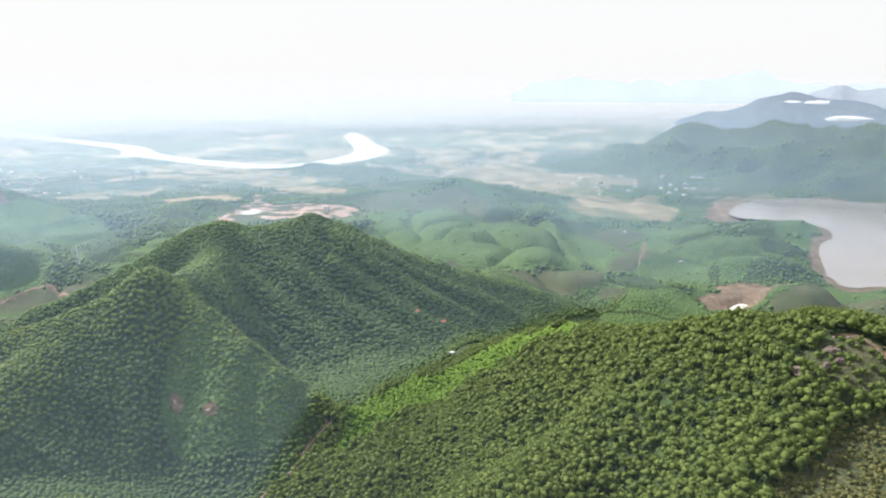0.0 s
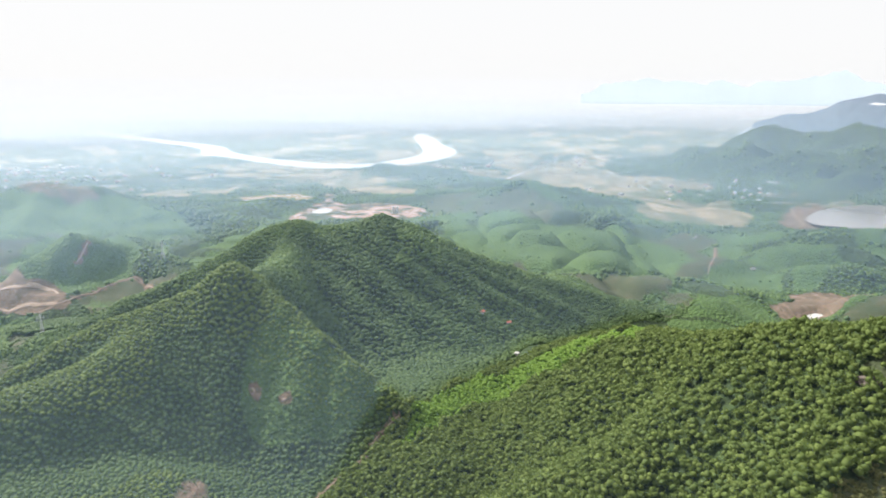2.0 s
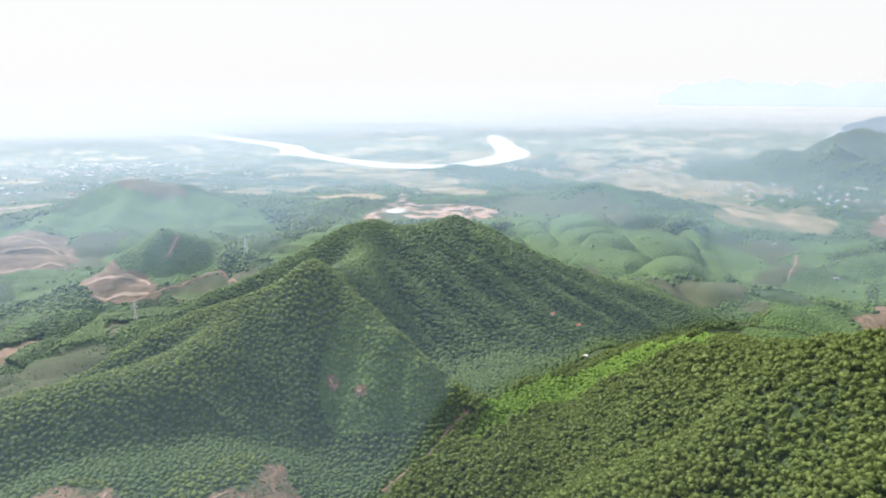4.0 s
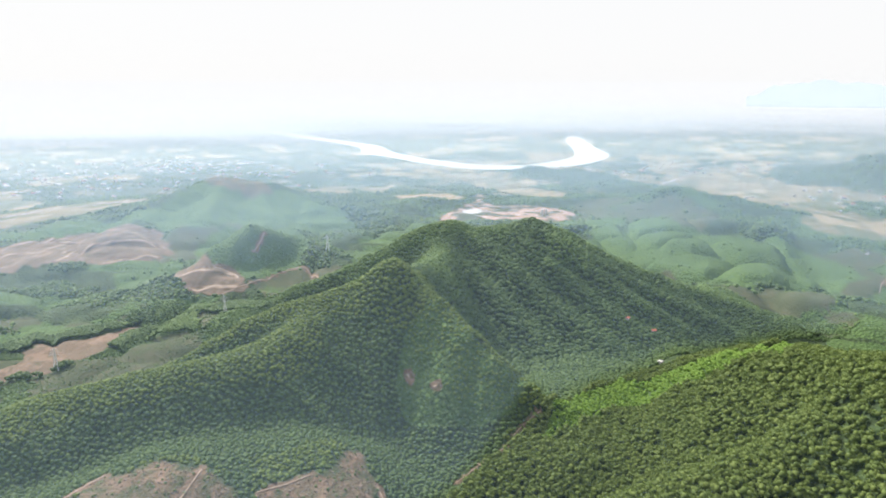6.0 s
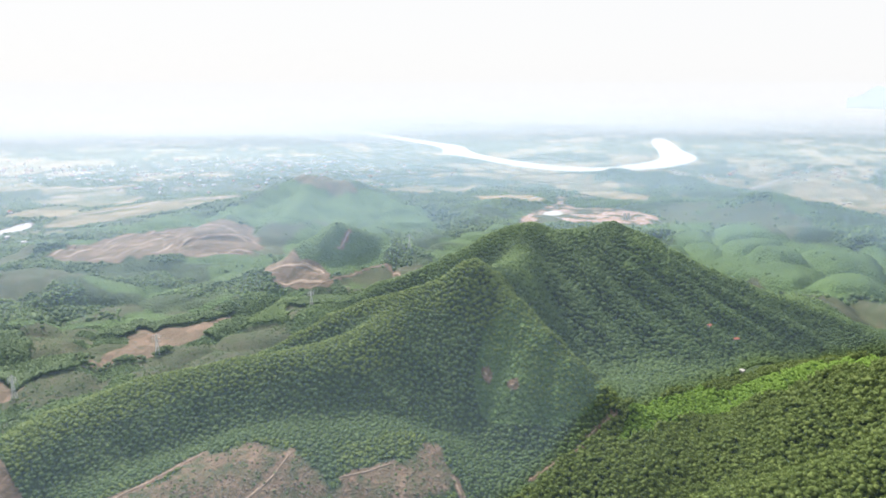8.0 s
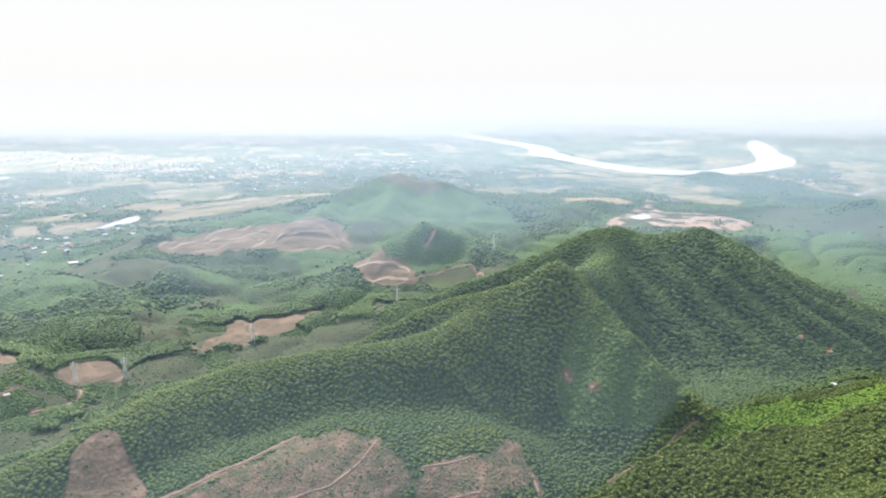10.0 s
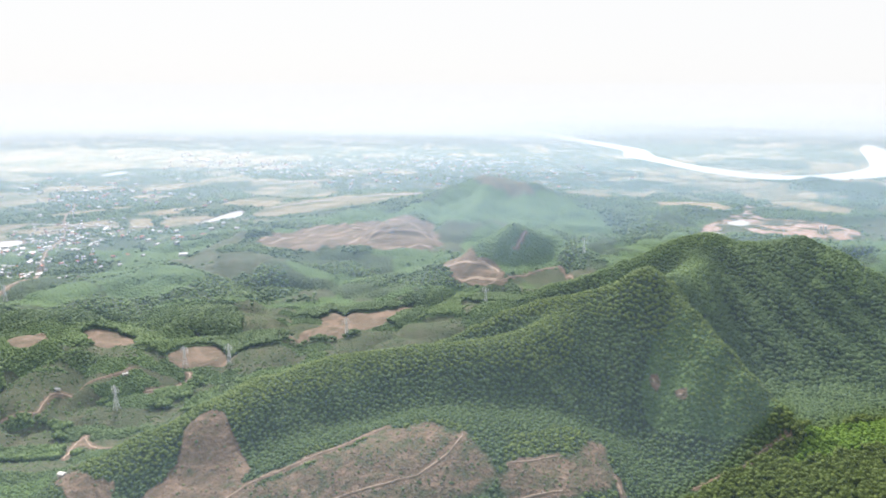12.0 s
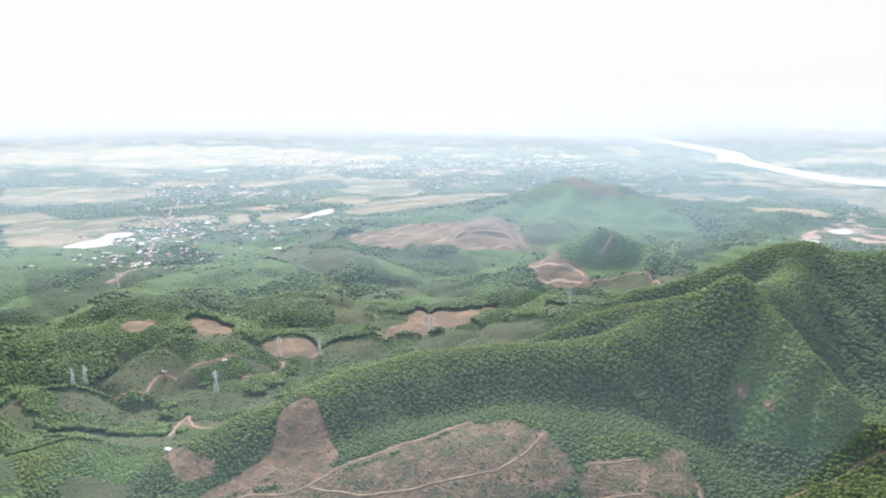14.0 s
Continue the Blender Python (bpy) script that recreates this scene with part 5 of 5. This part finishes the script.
    plant("felled_slash", "grey-brown dead branches left on the felled slope", x[half], y[half], sizes(half.sum(), 0.4, 1.0, 20), sizes(half.sum(), 0.3, 0.7, 21), M_SLASH, 1, 3, False, 40)
    half = ~half
    plant("regrowth", "low green regrowth among the slash", x[half], y[half], sizes(half.sum(), 0.4, 1.1, 22), sizes(half.sum(), 0.4, 1.0, 23), M_FOREST, 1, 2, False, 41)
    # hills and valleys beyond, thinner and in larger clumps as they recede
    for spacing, r0, r1, lo, hi, seed, a0 in ((6.4, 930, 1450, 2.6, 4.4, 13, -82), (11, 1450, 2300, 4.4, 7.5, 23, -82), (17, 2300, 2950, 6.5, 10.5, 43, 8)):
        x, y = scatter(spacing, r0, r1, seed, a0)
        c = bare(x, y)
        z = height(x, y)
        lumps = fbm(x / 90, y / 90, 3, 66)
        keep = (c[:, 0] < 0.4) & (c[:, 1] < 0.5) & (rng.random(len(x)) > 0.75 * c[:, 3]) & open_to_view(x, y, z, 8)
        keep &= np.where(c[:, 2] > 0.5, rng.random(len(x)) < 0.02, lumps + 0.1 * (rng.random(len(x)) - 0.5) > 0.43) & ((r1 < 2400) | (z > 30))
        x, y, c = x[keep], y[keep], c[keep]
        light = (c[:, 2] > 0.5) | (fbm(x / 130, y / 130, 3, 67) > 0.46)
        r, h = sizes(len(x), lo, hi, 14) * np.where(light, 0.8, 1.0), sizes(len(x), 3.0, 6.0, 15) * np.where(light, 0.6, 1.0)
        for sel, mat, label in ((~light, M_FOREST, "dark woods on the distant hills"), (light, M_YOUNG_OR_LIT, "light green plantations on the distant hills")):
            if sel.any():
                plant("far_woods", label, x[sel], y[sel], r[sel], h[sel], mat, 1, 0, False, seed + 37, 0.15)
    # tree belts and gardens of the plain
    x, y = scatter(17, 1500, 3000, 14, -85, 30)
    c = bare(x, y)
    belts = fbm(x / 240, y / 120, 3, 58)
    keep = (c[:, 0] < 0.4) & (c[:, 1] < 0.5) & (belts > 0.5) & (rng.random(len(x)) < 0.75) & (height(x, y) < 30)
    x, y = x[keep], y[keep]
    r = sizes(len(x), 4, 9, 16)
    plant("tree_belts", "dark hedges and garden trees across the plain", x, y, r, sizes(len(x), 3, 4.5, 17), M_FOREST, 1, 0, False, 39, 0.2)


def single_trees(x, y, radius, tall):
    """Trees with a trunk, limbs and a crown of clumps and leafy sprays."""
    rng = np.random.default_rng(91)
    protos = []
    for k in range(6):
        v, f = crown_shape(rng, 6, 150)
        v = v * (1, 1, 1.1) + (0, 0, 2.0)
        crown = bpy.data.meshes.new("crown")
        crown.from_pydata([tuple(q) for q in v], [], [tuple(int(i) for i in q) for q in f])
        crown.shade_smooth()
        crown.materials.append(M_ACACIA_ONE)
        pieces = [trunk_shape(6, 0.07, 2.2)]
        for b in range(4):
            a = b * 1.7 + rng.random()
            limb, faces = trunk_shape(4, 0.035, 0.9)
            lean = np.array(Matrix.Rotation(a, 3, "Z") @ Matrix.Rotation(0.75, 3, "Y"))
            pieces.append((limb @ lean.T + (0, 0, 1.0 + 0.18 * b), faces))
        v, f = joined(pieces)
        trunk = bpy.data.meshes.new("trunk")
        trunk.from_pydata([tuple(q) for q in v], [], [tuple(int(i) for i in q) for q in f])
        trunk.materials.append(M_BARK)
        protos.append((crown, trunk))
    z = height(x, y)
    for i in range(len(x)):
        crown, trunk = protos[i % 6]
        tree = new("acacia_tree")
        tree.matrix_world = Matrix.LocRotScale((x[i], y[i], z[i] - 0.1), Euler((0, 0, rng.random() * 6.28)), (radius[i], radius[i], tall[i] / 3.0))
        for nm, me in (("trunk", trunk), ("crown", crown)):
            new(nm, me).parent = tree
        tagged(tree, "acacia tree with rounded yellow-green crown on the slope", "tree", "acacias on the near hill")


woods()
# ---------------------------------------------------------------- pylons, houses, rocks
PYLON_SITES = [(-703, 128, 20), (-707, 141, 20), (-598, 225, 25), (-632, 319, 30), (-603, 353, 30), (-559, 484, 35), (-444, 854, 20), (-487, 665, 30), (-998, 292, 60), (-1781, 757, 50)]
LONE_HOUSES = [(0, 633, 0, 30), (-24, 632, 0, 75), (69, 655, 4, 10), (8, 578, 4, 60), (381, 1124, 2, 20), (349, 1360, 4, 40), (-670, 206, 1, 35), (-648, 262, 4, 70), (-470, 118, 4, 20)]
SILOS = [(-272, 1644), (-264, 1650)]
ROCKS = [(131, 248, 3.0), (135, 246, 3.4), (128, 251, 2.4), (139, 246, 2.4), (143, 250, 3.0), (144, 246, 2.0)]


def beam(bm, a, b, w):
    a, b = Vector(a), Vector(b)
    d = b - a
    m = Matrix.Translation((a + b) / 2) @ d.to_track_quat("Z", "Y").to_matrix().to_4x4() @ Matrix.Diagonal((w, w, d.length, 1))
    bmesh.ops.create_cube(bm, size=1, matrix=m)


def mesh_of(name, bm, material):
    me = bpy.data.meshes.new(name)
    bm.to_mesh(me)
    bm.free()
    me.materials.append(material)
    return me


def piece(name, me, parent, label=""):
    ob = new(name, me)
    ob.parent = parent
    return tagged(ob, label)


def pylon_proto():
    """Lattice tower 24 m high: four legs, bracing, three pairs of arms with insulators."""
    def corner(k, h):
        half = 2.3 - 1.75 * min(h / 17, 1) if h < 17 else 0.55 - 0.35 * (h - 17) / 7
        return ((-1, 1, 1, -1)[k] * half, (-1, -1, 1, 1)[k] * half, h)
    out = []
    for k in range(4):
        bm = bmesh.new()
        beam(bm, corner(k, -0.5), corner(k, 17), 0.24)
        beam(bm, corner(k, 17), corner(k, 24), 0.18)
        out.append(("leg", mesh_of("leg", bm, M_STEEL)))
    bm = bmesh.new()
    levels = [0.5, 4, 7.2, 10, 12.5, 14.8, 17, 19, 21, 23]
    for a, b in zip(levels[:-1], levels[1:]):
        for k in range(4):
            j = (k + 1) % 4
            beam(bm, corner(k, a), corner(j, b), 0.12)
            beam(bm, corner(j, a), corner(k, b), 0.12)
            beam(bm, corner(k, b), corner(j, b), 0.12)
    out.append(("bracing", mesh_of("bracing", bm, M_STEEL)))
    for h, w in ((16.5, 3.6), (19, 4.2), (21.5, 3.4)):
        for s in (-1, 1):
            bm = bmesh.new()
            for q in (-0.4, 0.4):
                beam(bm, (0, q, h), (s * w, 0, h + 0.25), 0.16)
            beam(bm, (0, 0, h + 1.3), (s * w, 0, h + 0.25), 0.13)
            beam(bm, (s * w, 0, h + 0.2), (s * w, 0, h - 1.3), 0.2)
            out.append(("arm", mesh_of("arm", bm, M_STEEL)))
    return out


PYLON = pylon_proto()


def pylon(x, y, turn):
    z = float(height(np.array([x]), np.array([y]))[0])
    ob = new("pylon")
    for name, me in PYLON:
        piece(name, me, ob)
    ob.matrix_world = pose(x, y, z, 0, 0, turn)
    return tagged(ob, "grey steel lattice power pylon on cleared ground", "pylon", "pylons of the power line")


for x, y, turn in PYLON_SITES:
    pylon(x, y, turn)


def house_proto(w, d, h, rise, roof):
    """Walls with door and window openings marked by recessed leaves, and a gable roof with eaves."""
    wall = bmesh.new()
    v = [wall.verts.new(c) for c in ((-w, -d, -1), (w, -d, -1), (w, d, -1), (-w, d, -1), (-w, -d, h), (w, -d, h), (w, d, h), (-w, d, h), (-w, 0, h + rise), (w, 0, h + rise))]
    for f in ((0, 1, 5, 4), (2, 3, 7, 6), (1, 2, 6, 9, 5), (3, 0, 4, 8, 7)):
        wall.faces.new([v[i] for i in f])
    out = [("wall", mesh_of("wall", wall, M_WALL))]
    bm = bmesh.new()
    e = 0.6
    for s in (-1, 1):
        top = [(-w - e, 0, h + rise + 0.25), (w + e, 0, h + rise + 0.25), (w + e, s * (d + e), h - 0.15), (-w - e, s * (d + e), h - 0.15)]
        a = [bm.verts.new(p) for p in top]
        b = [bm.verts.new((p[0], p[1], p[2] - 0.2)) for p in top]
        bm.faces.new(a if s < 0 else a[::-1])
        bm.faces.new(b[::-1] if s < 0 else b)
        for i in range(4):
            j = (i + 1) % 4
            bm.faces.new((a[i], b[i], b[j], a[j]))
    bmesh.ops.recalc_face_normals(bm, faces=bm.faces[:])
    out.append(("roof", mesh_of("roof", bm, roof)))
    for x, half, z0, z1 in ((-0.55 * w, 0.55, 0.9, 2.1), (0.0, 0.55, -0.9, 2.2), (0.55 * w, 0.55, 0.9, 2.1)):
        bm = bmesh.new()
        bmesh.ops.create_cube(bm, size=1, matrix=Matrix.Translation((x, -d, (z0 + z1) / 2)) @ Matrix.Diagonal((2 * half, 0.16, z1 - z0, 1)))
        out.append(("door" if z0 < 0 else "window", mesh_of("opening", bm, M_GLASS if z0 > 0 else M_BARK)))
    return out


HOUSES = [house_proto(5.5, 3.6, 3.4, 1.9, M_TILE), house_proto(4.5, 3.2, 3.2, 1.5, M_TIN), house_proto(7.5, 4.2, 3.8, 1.6, M_TIN), house_proto(6.0, 4.0, 5.8, 1.7, M_TILE),
          house_proto(5.0, 3.4, 3.2, 1.3, M_PALE)]
HOUSE_LABELS = ["village house with red tiled gable roof", "small plastered house with grey tin roof", "long shed with grey tin roof beside trees",
                "tall pale house with red tiled roof", "low house with weathered pale roof"]


def house(x, y, kind, turn, group="houses of the plain"):
    hx, hy, hz = (float(v[0]) for v in far(np.array([x]), np.array([y]), height(np.array([x]), np.array([y]))))
    ob = new("house")
    for name, me in HOUSES[kind]:
        piece(name, me, ob)
    k = math.hypot(hx - HUB[0], hy - HUB[1]) / max(math.hypot(x - HUB[0], y - HUB[1]), 1)
    k *= 0.5 if "lone" in group else 0.66
    ob.matrix_world = pose(hx, hy, hz + 0.9 * k, 0, 0, turn) @ Matrix.Diagonal((k, k, k, 1))
    return tagged(ob, HOUSE_LABELS[kind], "house", group)


def village():
    rng = np.random.default_rng(12)
    road = chaikin([(-1025, 287), (-1198, 399), (-1256, 445), (-1376, 507), (-1449, 550), (-1525, 610), (-1625, 663)], 2, False)
    made = 0
    while made < 255:
        p = road[rng.integers(len(road))] + rng.normal(size=2) * (60, 75)
        x, y = p
        if float(height(np.array([x]), np.array([y]))[0]) > 34:
            continue
        house(x, y, int(rng.choice([0, 1, 1, 2, 4, 4, 4])), rng.random() * 360, "houses of the village")
        made += 1
    towns = [(-2250, 1850, 420, 150, 60), (-1750, 2350, 330, 160, 50), (-2150, 1000, 300, 120, 30), (200, 2950, 160, 160, 22), (640, 2150, 200, 120, 18), (-330, 2700, 160, 60, 14),
             (-2900, 1900, 400, 140, 24), (-1250, 760, 120, 70, 14)]
    bm, mats = bmesh.new(), []
    for cx, cy, sx, sy, count in towns:
        for _ in range(int(count * 2.4)):
            x, y = cx + rng.normal() * sx, cy + rng.normal() * sy
            hz = height(np.array([x]), np.array([y]))
            if float(hz[0]) > 30:
                continue
            hx, hy, hz = (float(v[0]) for v in far(np.array([x]), np.array([y]), hz))
            k = 0.95 * math.hypot(hx - HUB[0], hy - HUB[1]) / math.hypot(x - HUB[0], y - HUB[1])
            m = pose(hx, hy, hz + 0.9 * k, 0, 0, rng.random() * 360) @ Matrix.Diagonal((k, k, k, 1))
            for name, me in HOUSES[int(rng.choice([0, 1, 2, 3, 4, 4]))]:
                mat = me.materials[0]
                if mat not in mats:
                    mats.append(mat)
                nv, nf = len(bm.verts), len(bm.faces)
                bm.from_mesh(me)
                bm.verts.ensure_lookup_table()
                bm.faces.ensure_lookup_table()
                for v in bm.verts[nv:]:
                    v.co = m @ v.co
                for f in bm.faces[nf:]:
                    f.material_index = mats.index(mat)
    me = bpy.data.meshes.new("far_houses")
    bm.to_mesh(me)
    bm.free()
    for mat in mats:
        me.materials.append(mat)
    tagged(new("far_houses", me), "small pale houses of distant towns on the plain", "house", kind="stuff")


village()
for x, y, kind, turn in LONE_HOUSES:
    house(x, y, kind, turn, "lone farm houses")


def silo(x, y):
    """White cement silo beside the quarry."""
    z = float(height(np.array([x]), np.array([y]))[0])
    ob = new("silo")
    for name, r1, r2, z0, z1 in (("body", 3.2, 3.2, 4, 15), ("cone", 0.8, 3.2, 1.5, 4), ("cap", 3.3, 0.6, 15, 17)):
        bm = bmesh.new()
        bmesh.ops.create_cone(bm, cap_ends=True, segments=20, radius1=r1, radius2=r2, depth=z1 - z0, matrix=Matrix.Translation((0, 0, (z0 + z1) / 2)))
        piece(name, mesh_of(name, bm, M_WALL), ob)
    for k in range(4):
        bm = bmesh.new()
        beam(bm, (2.4 * math.cos(k * 1.571), 2.4 * math.sin(k * 1.571), -1), (2.4 * math.cos(k * 1.571), 2.4 * math.sin(k * 1.571), 5), 0.4)
        piece("leg", mesh_of("leg", bm, M_STEEL), ob)
    ob.matrix_world = pose(x, y, z)
    return tagged(ob, "white cement silo standing at the red quarry", "silo", "silos of the quarry")


for x, y in SILOS:
    silo(x, y)


def rock(x, y, size, seed, tilt):
    rng = np.random.default_rng(seed)
    bm = bmesh.new()
    bmesh.ops.create_icosphere(bm, subdivisions=3, radius=1)
    for v in bm.verts:
        n = noise.fractal(v.co * 1.7 + Vector((seed, 0, 0)), 1, 2, 4)
        steps = math.floor((v.co.z + 0.3 * n) * 3) / 3
        v.co = Vector((v.co.x * (1 + 0.35 * n), v.co.y * (1 + 0.35 * n), 0.45 * v.co.z + 0.55 * steps + 0.1 * n))
    me = mesh_of("rock_outcrop", bm, M_ROCK)
    ob = new("rock_outcrop", me)
    z = float(height(np.array([x]), np.array([y]))[0])
    ob.matrix_world = pose(x, y, z + 0.05 * size, tilt, 0, rng.random() * 360) @ Matrix.Diagonal((size, size * 0.75, size * 0.8, 1))
    return tagged(ob, "bare grey rock outcrop below the forested crest", "rock", "rocks of the outcrop")


for k, (x, y, size) in enumerate(ROCKS):
    rock(x, y, size, 60 + k, -20 + 12 * k % 30)
